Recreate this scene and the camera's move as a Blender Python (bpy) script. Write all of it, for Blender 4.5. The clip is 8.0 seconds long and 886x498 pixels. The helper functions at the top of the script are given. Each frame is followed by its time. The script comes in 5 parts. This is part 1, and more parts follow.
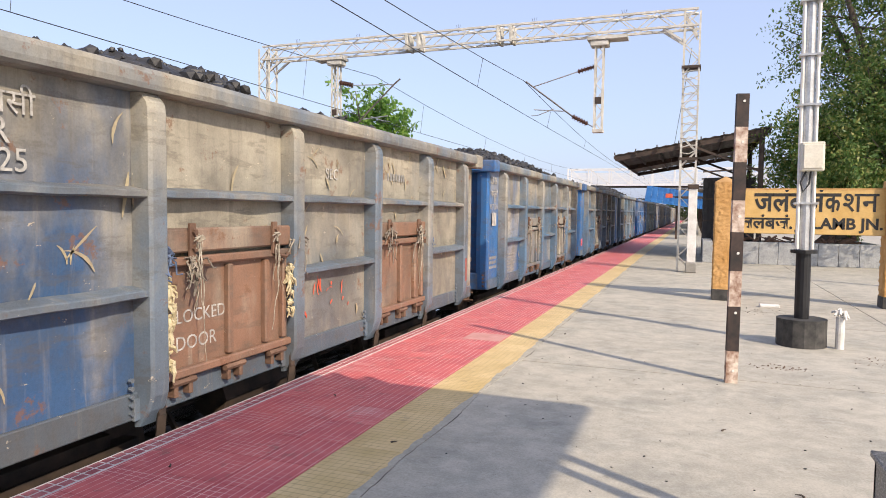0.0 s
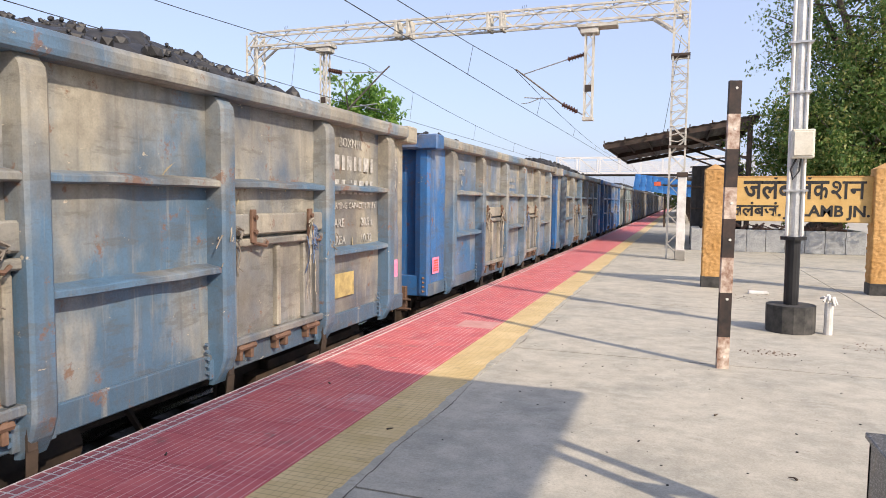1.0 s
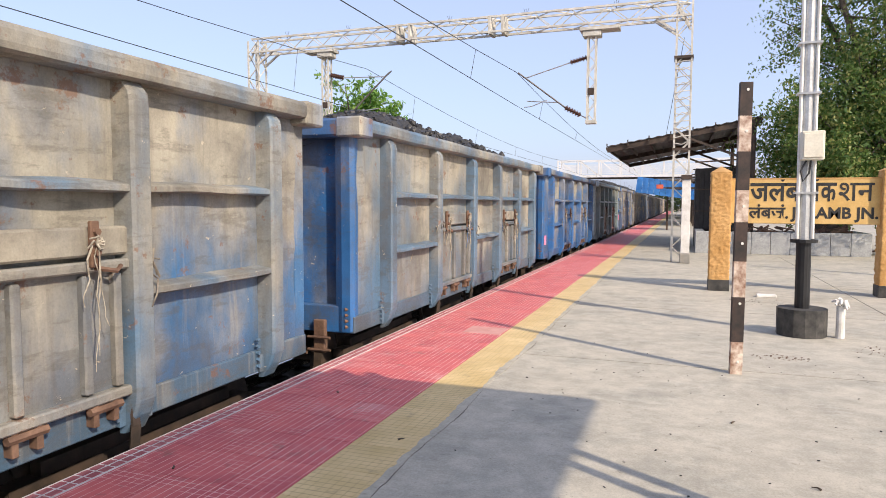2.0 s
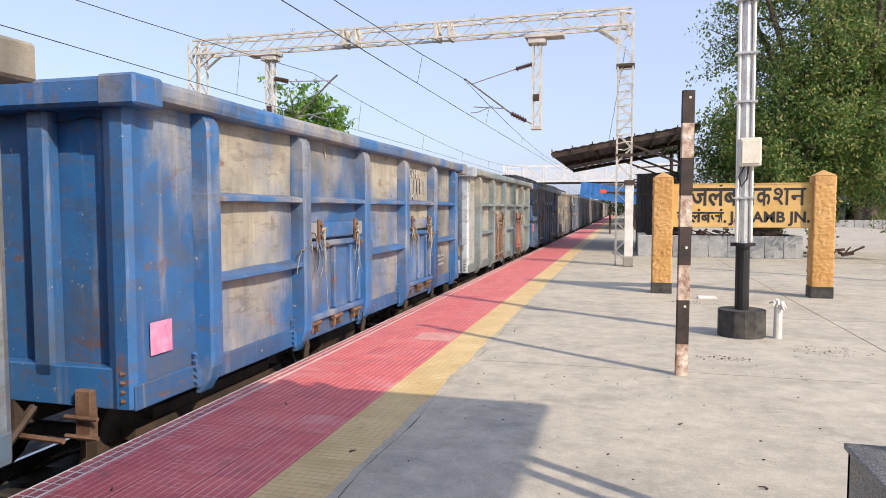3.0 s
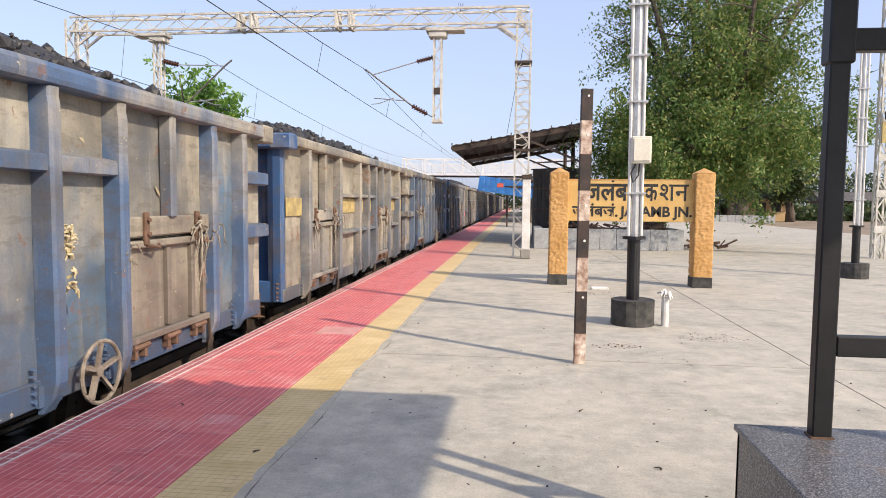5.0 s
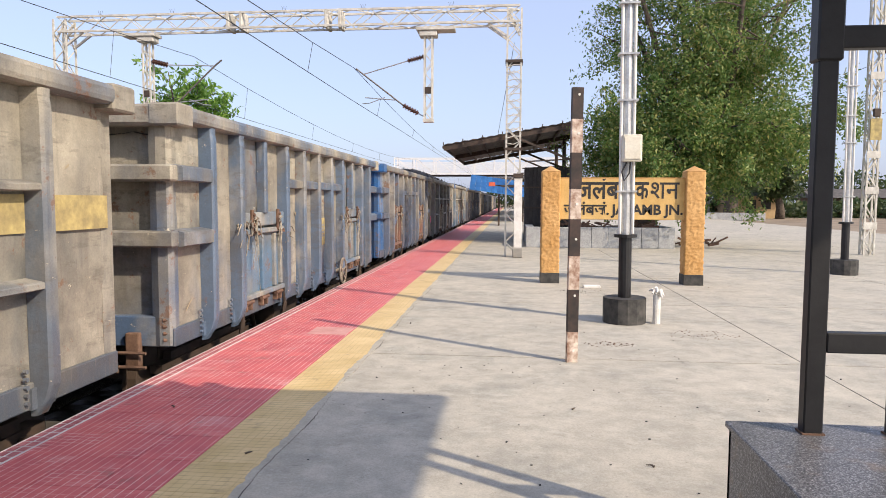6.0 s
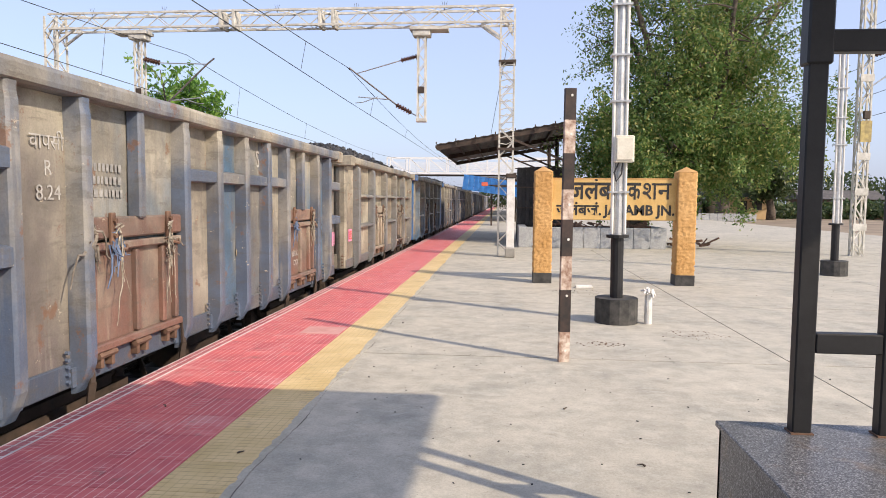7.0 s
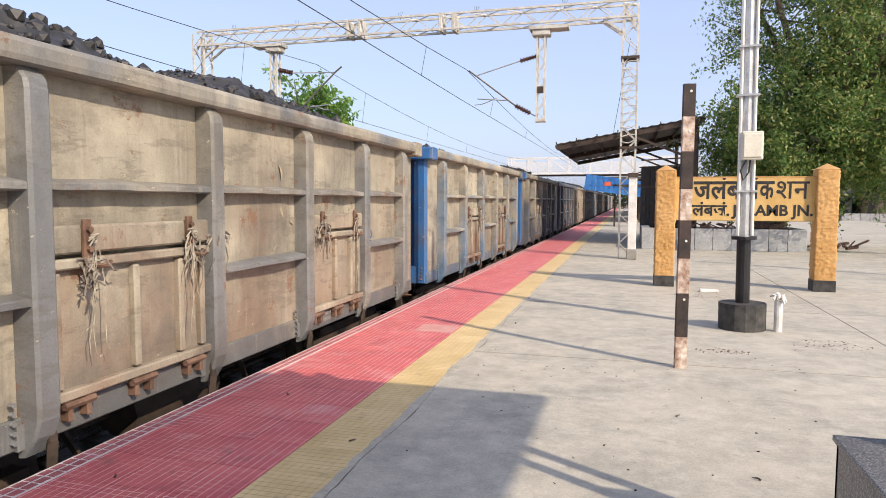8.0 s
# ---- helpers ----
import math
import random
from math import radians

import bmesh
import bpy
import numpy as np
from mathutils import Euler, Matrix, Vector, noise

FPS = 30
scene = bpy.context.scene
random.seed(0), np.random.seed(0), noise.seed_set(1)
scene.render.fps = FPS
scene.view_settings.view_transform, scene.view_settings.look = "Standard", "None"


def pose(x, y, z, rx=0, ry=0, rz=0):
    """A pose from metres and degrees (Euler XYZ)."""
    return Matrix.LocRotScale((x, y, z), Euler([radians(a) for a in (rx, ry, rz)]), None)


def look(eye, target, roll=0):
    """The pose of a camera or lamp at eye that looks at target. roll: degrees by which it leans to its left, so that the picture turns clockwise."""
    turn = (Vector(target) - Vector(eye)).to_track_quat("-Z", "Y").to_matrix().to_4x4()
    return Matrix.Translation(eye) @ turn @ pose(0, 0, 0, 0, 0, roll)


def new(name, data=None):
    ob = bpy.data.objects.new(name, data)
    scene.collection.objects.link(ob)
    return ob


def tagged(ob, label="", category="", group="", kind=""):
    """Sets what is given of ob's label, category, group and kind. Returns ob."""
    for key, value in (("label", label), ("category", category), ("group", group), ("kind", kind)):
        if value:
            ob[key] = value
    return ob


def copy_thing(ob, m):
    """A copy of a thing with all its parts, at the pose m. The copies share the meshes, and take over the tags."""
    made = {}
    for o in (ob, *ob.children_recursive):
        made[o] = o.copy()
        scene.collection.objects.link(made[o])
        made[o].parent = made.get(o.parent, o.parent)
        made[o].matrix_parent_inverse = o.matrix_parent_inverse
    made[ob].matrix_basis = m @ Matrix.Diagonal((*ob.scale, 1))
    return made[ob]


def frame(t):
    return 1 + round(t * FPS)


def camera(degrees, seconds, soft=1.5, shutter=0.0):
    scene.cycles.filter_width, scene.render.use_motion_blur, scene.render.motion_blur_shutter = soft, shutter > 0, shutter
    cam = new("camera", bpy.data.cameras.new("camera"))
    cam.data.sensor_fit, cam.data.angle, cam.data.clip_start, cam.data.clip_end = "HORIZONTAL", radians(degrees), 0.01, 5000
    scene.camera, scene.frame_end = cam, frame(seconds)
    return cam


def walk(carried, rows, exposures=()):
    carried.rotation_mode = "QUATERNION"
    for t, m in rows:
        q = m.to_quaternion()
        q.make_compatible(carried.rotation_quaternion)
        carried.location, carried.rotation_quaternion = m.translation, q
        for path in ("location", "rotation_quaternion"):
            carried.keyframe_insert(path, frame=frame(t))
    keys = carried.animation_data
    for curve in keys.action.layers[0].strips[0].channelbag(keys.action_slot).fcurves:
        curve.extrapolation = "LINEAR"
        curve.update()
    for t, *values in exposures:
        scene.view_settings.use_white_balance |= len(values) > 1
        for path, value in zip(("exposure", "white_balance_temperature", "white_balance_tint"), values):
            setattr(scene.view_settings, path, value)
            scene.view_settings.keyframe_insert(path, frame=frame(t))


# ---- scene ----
cam = camera(66.8, 8.0, soft=0.9)
PATH = [
    (0, (0.66, 0.153, 1.62), (-0.038, 2.024, 1.506), 0.7),
    (0.5, (0.66, 0.162, 1.609), (-0.031, 2.035, 1.493), 0.8),
    (1, (0.614, 0.143, 1.607), (-0.051, 2.023, 1.46), 0.6),
    (1.5, (0.555, 0.165, 1.596), (-0.107, 2.041, 1.389), -0.1),
    (1.7, (0.534, 0.176, 1.603), (-0.138, 2.052, 1.431), -0.0),
    (2.8, (0.509, 0.265, 1.625), (-0.069, 2.177, 1.515), 0.1),
    (3, (0.475, 0.252, 1.625), (-0.044, 2.18, 1.505), -0.0),
    (3.5, (0.444, 0.238, 1.624), (0.003, 2.186, 1.506), 1.0),
    (4, (0.439, 0.251, 1.621), (0.11, 2.22, 1.498), 1.4),
    (4.5, (0.409, 0.259, 1.626), (0.178, 2.241, 1.484), 0.7),
    (5, (0.404, 0.271, 1.627), (0.181, 2.253, 1.486), 0.6),
    (6.5, (0.41, 0.28, 1.627), (0.224, 2.266, 1.483), 0.3),
    (7, (0.407, 0.269, 1.63), (0.229, 2.256, 1.486), 0.5),
    (7.5, (0.431, 0.246, 1.624), (0.094, 2.212, 1.477), 0.2),
    (8, (0.524, 0.219, 1.633), (-0.008, 2.141, 1.489), 0.2),
]
walk(cam, [(t, look(eye, target, roll)) for t, eye, target, roll in PATH], exposures=((0, 0.3, 6600, 13), (8, 0.3, 6600, 13)))

# ---- world, sun, exposure ----
SUN_EL, SUN_AZ = radians(35), math.atan2(0.85, -0.53)
world = bpy.data.worlds.new("sky")
scene.world = world
world.use_nodes = True
wn = world.node_tree.nodes
sky = wn.new("ShaderNodeTexSky")
sky.sky_type, sky.sun_disc = "NISHITA", False
sky.sun_elevation, sky.sun_rotation = SUN_EL, SUN_AZ
sky.air_density, sky.dust_density, sky.ozone_density = 1.0, 2.4, 3.2
wn["Background"].inputs[1].default_value = 0.216
# thin even haze over the clear sky
haze = wn.new("ShaderNodeMix")
haze.data_type = "RGBA"
haze.inputs[0].default_value, haze.inputs[7].default_value = 0.6, (2.4, 2.70, 3.75, 1)
world.node_tree.links.new(sky.outputs[0], haze.inputs[6])
world.node_tree.links.new(haze.outputs[2], wn["Background"].inputs[0])
sun = new("sun", bpy.data.lights.new("sun", "SUN"))
sun.data.energy, sun.data.angle, sun.data.color = 4.05, radians(0.7), (1.0, 0.865, 0.685)
sun.matrix_world = look((0, 0, 0), (-0.85 * math.cos(SUN_EL), 0.53 * math.cos(SUN_EL), -math.sin(SUN_EL)))


# ---- materials ----
def mat(name, rough=0.7, metal=0.0):
    m = bpy.data.materials.new(name)
    m.use_nodes = True
    nt = m.node_tree
    b = nt.nodes["Principled BSDF"]
    b.inputs["Roughness"].default_value, b.inputs["Metallic"].default_value = rough, metal
    return m, nt, b


def coords(nt, shift=True):
    """Object-space coordinates, moved by a random amount for each object."""
    tc = nt.nodes.new("ShaderNodeTexCoord")
    if not shift:
        return tc.outputs["Object"]
    info = nt.nodes.new("ShaderNodeObjectInfo")
    mul = nt.nodes.new("ShaderNodeMath")
    mul.operation = "MULTIPLY"
    mul.inputs[1].default_value = 57.0
    nt.links.new(info.outputs["Random"], mul.inputs[0])
    add = nt.nodes.new("ShaderNodeVectorMath")
    nt.links.new(tc.outputs["Object"], add.inputs[0])
    nt.links.new(mul.outputs[0], add.inputs[1])
    return add.outputs[0]


def noise_of(nt, co, scale, detail=5, rough=0.6, stretch=None):
    if stretch:
        mp = nt.nodes.new("ShaderNodeMapping")
        mp.inputs["Scale"].default_value = stretch
        nt.links.new(co, mp.inputs[0])
        co = mp.outputs[0]
    n = nt.nodes.new("ShaderNodeTexNoise")
    n.inputs["Scale"].default_value, n.inputs["Detail"].default_value, n.inputs["Roughness"].default_value = scale, detail, rough
    nt.links.new(co, n.inputs["Vector"])
    return n.outputs["Fac"]


def ramp(nt, fac, stops):
    r = nt.nodes.new("ShaderNodeValToRGB")
    e = r.color_ramp.elements
    while len(e) < len(stops):
        e.new(0.5)
    for i, (p, c) in enumerate(stops):
        e[i].position, e[i].color = p, (c, c, c, 1) if isinstance(c, (int, float)) else (*c, 1)
    nt.links.new(fac, r.inputs[0])
    return r.outputs[0]


def mix(nt, fac, a, b, mode="MIX"):
    m = nt.nodes.new("ShaderNodeMix")
    m.data_type, m.blend_type = "RGBA", mode
    for k, v in ((0, fac), (6, a), (7, b)):
        sock = m.inputs[k]
        if isinstance(v, (int, float)):
            sock.default_value = v if k == 0 else (v, v, v, 1)
        elif isinstance(v, tuple):
            sock.default_value = (*v, 1)
        else:
            nt.links.new(v, sock)
    return m.outputs[2]


def bump(nt, b, height, strength=0.3, dist=0.01):
    n = nt.nodes.new("ShaderNodeBump")
    n.inputs["Strength"].default_value, n.inputs["Distance"].default_value = strength, dist
    nt.links.new(height, n.inputs["Height"])
    nt.links.new(n.outputs[0], b.inputs["Normal"])


def plain(name, c1, c2, scale=3.0, rough=0.7, metal=0.0, bumpy=0.2, fine=40.0, shift=True):
    m, nt, b = mat(name, rough, metal)
    co = coords(nt, shift=shift)
    big = ramp(nt, noise_of(nt, co, scale), [(0.35, c1), (0.68, c2)])
    grain = noise_of(nt, co, fine, 3)
    col = mix(nt, 0.35, big, ramp(nt, grain, [(0.3, 0.62), (0.7, 1.0)]), "MULTIPLY")
    nt.links.new(col, b.inputs["Base Color"])
    bump(nt, b, grain, bumpy, 0.004)
    return m


def wagon_paint():
    """Weathered wagon paint: the object's colour under dust, with scrapes and rust; the object's alpha says how dusty it is."""
    m, nt, b = mat("wagon_paint", 0.62)
    co = coords(nt)
    info = nt.nodes.new("ShaderNodeObjectInfo")
    paint = mix(nt, 0.7, info.outputs["Color"], ramp(nt, noise_of(nt, co, 1.5, 8, 0.68), [(0.3, 0.6), (0.68, 1.25)]), "MULTIPLY")
    dust = ramp(nt, noise_of(nt, co, 1.1, 8, 0.62), [(0.32, (0.21, 0.19, 0.147)), (0.68, (0.475, 0.432, 0.33))])
    # dust lies in ragged clouds, drawn out downwards by rain
    cloud = noise_of(nt, co, 0.9, 9, 0.6, (1.0, 1.2, 0.65))
    sc = nt.nodes.new("ShaderNodeMath")
    sc.operation, sc.inputs[1].default_value, sc.inputs[2].default_value = "MULTIPLY_ADD", 0.62, -0.31
    nt.links.new(info.outputs["Alpha"], sc.inputs[0])
    add = nt.nodes.new("ShaderNodeMath")
    nt.links.new(cloud, add.inputs[0])
    nt.links.new(sc.outputs[0], add.inputs[1])
    tc = nt.nodes.new("ShaderNodeTexCoord")
    sep = nt.nodes.new("ShaderNodeSeparateXYZ")
    nt.links.new(tc.outputs["Object"], sep.inputs[0])
    high = nt.nodes.new("ShaderNodeMath")
    high.operation, high.inputs[1].default_value, high.inputs[2].default_value = "MULTIPLY_ADD", 0.075, -0.17
    nt.links.new(sep.outputs["Z"], high.inputs[0])
    both = nt.nodes.new("ShaderNodeMath")
    nt.links.new(add.outputs[0], both.inputs[0])
    nt.links.new(high.outputs[0], both.inputs[1])
    mask = ramp(nt, both.outputs[0], [(0.38, 0.06), (0.48, 0.5), (0.62, 0.94)])
    col = mix(nt, mask, paint, dust)
    # fine rain runs, long scuffs along the wagon, soot, rust and bare spots
    runs = noise_of(nt, co, 5.0, 8, 0.66, (1.6, 2.6, 0.16))
    col = mix(nt, ramp(nt, runs, [(0.52, 0.0), (0.68, 0.36)]), col, (0.13, 0.115, 0.095))
    washed = noise_of(nt, co, 3.4, 7, 0.6, (1.6, 3.0, 0.2))
    col = mix(nt, ramp(nt, washed, [(0.58, 0.0), (0.72, 0.4)]), col, (0.42, 0.38, 0.30))
    scuff = noise_of(nt, co, 3.0, 9, 0.68, (1.0, 0.6, 2.6))
    col = mix(nt, ramp(nt, scuff, [(0.54, 0.0), (0.61, 0.42), (0.68, 0.12)]), col, (0.10, 0.088, 0.07))
    soot = noise_of(nt, co, 0.9, 9, 0.7)
    col = mix(nt, ramp(nt, soot, [(0.48, 0.0), (0.65, 0.56)]), col, (0.098, 0.09, 0.078))
    rust = ramp(nt, noise_of(nt, co, 3.0, 10, 0.74), [(0.595, 0.0), (0.64, 0.75)])
    col = mix(nt, rust, col, (0.19, 0.095, 0.052))
    pale = ramp(nt, noise_of(nt, co, 9.0, 8, 0.72, (1, 0.7, 1.3)), [(0.655, 0.0), (0.675, 0.75)])
    col = mix(nt, pale, col, (0.55, 0.48, 0.36))
    speck = noise_of(nt, co, 60, 5, 0.75)
    col = mix(nt, 0.3, col, ramp(nt, speck, [(0.34, 0.55), (0.6, 1.12)]), "MULTIPLY")
    nt.links.new(col, b.inputs["Base Color"])
    nt.links.new(ramp(nt, mask, [(0.0, 0.42), (1.0, 0.85)]), b.inputs["Roughness"])
    bump(nt, b, mix(nt, 0.3, noise_of(nt, co, 2.2, 4), mix(nt, 0.5, pale, speck)), 0.6, 0.03)
    return m


def tactile(name, c1, c2, line, period=0.05, joint=None, grid=0.0, rib=0.007):
    """Ribbed warning tile: pale worn ribs along the platform on a coloured ground."""
    m, nt, b = mat(name, 0.6)
    tc = nt.nodes.new("ShaderNodeTexCoord")
    co = coords(nt)
    sep = nt.nodes.new("ShaderNodeSeparateXYZ")
    nt.links.new(tc.outputs["Object"], sep.inputs[0])

    def lines(axis, step, width):
        pp = nt.nodes.new("ShaderNodeMath")
        pp.operation, pp.inputs[1].default_value = "PINGPONG", step / 2
        nt.links.new(sep.outputs[axis], pp.inputs[0])
        lt = nt.nodes.new("ShaderNodeMath")
        lt.operation, lt.inputs[1].default_value = "LESS_THAN", width / 2
        nt.links.new(pp.outputs[0], lt.inputs[0])
        return lt.outputs[0]

    wear = ramp(nt, noise_of(nt, co, 3.5, 6), [(0.36, 0.25), (0.60, 1.0)])
    ribs = mix(nt, 1.0, lines("X", period, rib), wear, "MULTIPLY")
    cross = mix(nt, 1.0, lines("Y", 0.055, 0.007), ramp(nt, noise_of(nt, co, 2.6, 6, 0.65), [(0.47 - grid, 0.0), (0.62 - grid, 0.75)]), "MULTIPLY")
    base = ramp(nt, noise_of(nt, co, 2.4, 6), [(0.3, c1), (0.7, c2)])
    col = mix(nt, ribs, base, line)
    col = mix(nt, cross, col, joint or line)
    worn = ramp(nt, noise_of(nt, co, 1.7, 8, 0.72), [(0.56, 0.0), (0.70, 0.35)])
    col = mix(nt, worn, col, line)
    dirt = ramp(nt, noise_of(nt, co, 5.0, 9, 0.74), [(0.57, 0.0), (0.70, 0.6)])
    col = mix(nt, dirt, col, (0.16, 0.10, 0.08))
    nt.links.new(col, b.inputs["Base Color"])
    bump(nt, b, ribs, 0.4, 0.004)
    return m


def concrete_mat():
    m, nt, b = mat("platform_concrete", 0.85)
    tc = nt.nodes.new("ShaderNodeNewGeometry")
    co = tc.outputs["Position"]
    big = ramp(nt, noise_of(nt, co, 0.5, 7, 0.62), [(0.32, (0.445, 0.413, 0.338)), (0.68, (0.545, 0.505, 0.412))])
    stain = ramp(nt, noise_of(nt, co, 1.3, 9, 0.7), [(0.48, 0.0), (0.68, 0.55)])
    col = mix(nt, stain, big, (0.26, 0.265, 0.23))
    patch = noise_of(nt, co, 4.0, 10, 0.74)
    col = mix(nt, 0.5, col, ramp(nt, patch, [(0.36, 0.66), (0.60, 1.08)]), "MULTIPLY")
    grain = noise_of(nt, co, 60, 4, 0.7)
    col = mix(nt, 0.45, col, ramp(nt, grain, [(0.35, 0.6), (0.65, 1.05)]), "MULTIPLY")
    brush = noise_of(nt, co, 9, 8, 0.75)
    # curved trowel sweeps and dark chipped flecks
    bend = nt.nodes.new("ShaderNodeTexNoise")
    bend.inputs["Scale"].default_value = 0.8
    nt.links.new(co, bend.inputs["Vector"])
    warp = nt.nodes.new("ShaderNodeVectorMath")
    warp.operation, warp.inputs[1].default_value = "MULTIPLY_ADD", (0.5, 0.5, 0)
    nt.links.new(bend.outputs["Color"], warp.inputs[0])
    nt.links.new(co, warp.inputs[2])
    trowel = noise_of(nt, warp.outputs[0], 4.5, 10, 0.8, (1.0, 1.15, 1))
    col = mix(nt, ramp(nt, trowel, [(0.52, 0.0), (0.60, 0.28)]), col, (0.62, 0.585, 0.49))
    fleck = noise_of(nt, warp.outputs[0], 10, 9, 0.8, (0.8, 1.4, 1))
    col = mix(nt, ramp(nt, fleck, [(0.60, 0.0), (0.64, 0.6)]), col, (0.20, 0.183, 0.15))
    spots = nt.nodes.new("ShaderNodeTexVoronoi")
    spots.inputs["Scale"].default_value = 2.6
    nt.links.new(co, spots.inputs["Vector"])
    col = mix(nt, ramp(nt, spots.outputs["Distance"], [(0.012, 0.6), (0.022, 0.0)]), col, (0.10, 0.085, 0.07))
    info = nt.nodes.new("ShaderNodeObjectInfo")
    col = mix(nt, 0.18, col, ramp(nt, info.outputs["Random"], [(0.0, 0.7), (1.0, 1.0)]), "MULTIPLY")
    nt.links.new(col, b.inputs["Base Color"])
    bump(nt, b, mix(nt, 0.5, trowel, mix(nt, 0.5, grain, brush)), 0.5, 0.01)
    return m


def granite_mat():
    m, nt, b = mat("granite", 0.35)
    co = coords(nt, shift=False)
    v = noise_of(nt, co, 150, 3, 0.7)
    col = ramp(nt, v, [(0.38, (0.03, 0.03, 0.033)), (0.53, (0.13, 0.13, 0.135)), (0.68, (0.42, 0.42, 0.42))])
    rust = ramp(nt, noise_of(nt, co, 3.5, 6), [(0.58, 0.0), (0.70, 0.45)])
    col = mix(nt, rust, col, (0.26, 0.17, 0.09))
    nt.links.new(col, b.inputs["Base Color"])
    bump(nt, b, v, 0.1, 0.002)
    return m


def leaf_mat(name, c1, c2, c3):
    m, nt, b = mat(name, 0.5)
    g = nt.nodes.new("ShaderNodeNewGeometry")
    col = ramp(nt, g.outputs["Random Per Island"], [(0.0, c1), (0.6, c2), (1.0, c3)])
    tr = nt.nodes.new("ShaderNodeBsdfTranslucent")
    nt.links.new(col, tr.inputs[0])
    nt.links.new(col, b.inputs["Base Color"])
    sh = nt.nodes.new("ShaderNodeMixShader")
    sh.inputs[0].default_value = 0.45
    nt.links.new(b.outputs[0], sh.inputs[1])
    nt.links.new(tr.outputs[0], sh.inputs[2])
    nt.links.new(sh.outputs[0], nt.nodes["Material Output"].inputs[0])
    return m


def rough_stone(name, c1, c2, vein):
    """Slabs of cleft stone with a web of paler or darker marks."""
    m, nt, b = mat(name, 0.8)
    co = coords(nt, shift=False)
    base = ramp(nt, noise_of(nt, co, 2.5, 6), [(0.3, c1), (0.7, c2)])
    w = noise_of(nt, co, 11, 9, 0.75)
    col = mix(nt, ramp(nt, w, [(0.46, 0.0), (0.5, 0.6), (0.54, 0.0)]), base, vein)
    nt.links.new(col, b.inputs["Base Color"])
    bump(nt, b, w, 0.5, 0.02)
    return m


PAINT = wagon_paint()
STEEL_DARK = plain("dark_underframe", (0.035, 0.026, 0.02), (0.09, 0.06, 0.042), 4, 0.75)
RUST = plain("brown_rust", (0.10, 0.055, 0.035), (0.22, 0.13, 0.085), 5, 0.8)
COAL = plain("coal", (0.016, 0.016, 0.017), (0.045, 0.044, 0.043), 9, 0.55, bumpy=0.8, fine=25)
CLOTH = plain("dirty_rag", (0.10, 0.085, 0.07), (0.34, 0.30, 0.24), 8, 0.9)
CLOTH_BLUE = plain("blue_rag", (0.05, 0.08, 0.14), (0.16, 0.22, 0.34), 8, 0.9)
PINK = plain("pink_paper", (0.72, 0.20, 0.36), (0.85, 0.34, 0.50), 12, 0.7)
YELLOW_PAPER = plain("yellow_paint_patch", (0.30, 0.24, 0.11), (0.56, 0.44, 0.17), 7, 0.75)
FADED = plain("faded_lettering", (0.22, 0.22, 0.21), (0.38, 0.37, 0.34), 14, 0.8)
CHALK = plain("white_lettering", (0.26, 0.25, 0.23), (0.58, 0.56, 0.51), 14, 0.8)
RED_TILE = tactile("red_tactile", (0.46, 0.078, 0.098), (0.66, 0.15, 0.145), (0.78, 0.50, 0.46), 0.057)
YELLOW_TILE = tactile("yellow_tactile", (0.55, 0.40, 0.17), (0.73, 0.56, 0.29), (0.46, 0.34, 0.15), 0.057, (0.33, 0.24, 0.10), 0.13, 0.006)
WHITE_TILE = plain("white_edge_paint", (0.62, 0.52, 0.50), (0.82, 0.77, 0.73), 6, 0.7)
CONCRETE = concrete_mat()
RAW_CONCRETE = plain("grey_concrete", (0.20, 0.19, 0.17), (0.36, 0.34, 0.30), 2, 0.9)
GRANITE = granite_mat()
BLACK_PAINT = plain("black_paint", (0.005, 0.005, 0.006), (0.014, 0.014, 0.015), 6, 0.5)
WHITE_PAINT = plain("white_paint", (0.62, 0.60, 0.55), (0.82, 0.80, 0.76), 4, 0.6)
BRIDGE = plain("pale_bridge_paint", (0.74, 0.74, 0.73), (0.84, 0.84, 0.83), 2, 0.6)
ROPE = plain("pale_frayed_rope", (0.20, 0.175, 0.135), (0.50, 0.46, 0.37), 14, 0.9)
STRAW = plain("straw_sacking", (0.40, 0.33, 0.18), (0.66, 0.59, 0.40), 16, 0.9)
CREAM = plain("cream_lattice_paint", (0.46, 0.44, 0.38), (0.70, 0.68, 0.61), 5, 0.65)
IRON = plain("weathered_iron_tube", (0.10, 0.085, 0.075), (0.20, 0.175, 0.155), 6, 0.6)
GALV = plain("galvanised_steel", (0.42, 0.43, 0.43), (0.62, 0.63, 0.62), 5, 0.42, 0.6)
CABLE = plain("dark_wire", (0.02, 0.02, 0.02), (0.05, 0.05, 0.05), 5, 0.6)
OCHRE = plain("ochre_plaster", (0.50, 0.27, 0.085), (0.64, 0.38, 0.15), 3, 0.85, bumpy=1.0, fine=55)
BOARD = plain("yellow_board_paint", (0.58, 0.36, 0.11), (0.70, 0.47, 0.18), 3, 0.6)
LETTER = plain("black_lettering", (0.012, 0.012, 0.012), (0.03, 0.03, 0.028), 8, 0.6)
BLACKISH = plain("black_plinth_paint", (0.025, 0.025, 0.024), (0.085, 0.08, 0.072), 7, 0.7)
STRIPE_PALE = plain("worn_white_on_rust", (0.20, 0.09, 0.05), (0.74, 0.64, 0.54), 11, 0.75, fine=30)
STRIPE_DARK = plain("worn_black_on_rust", (0.015, 0.013, 0.012), (0.06, 0.035, 0.028), 9, 0.7)
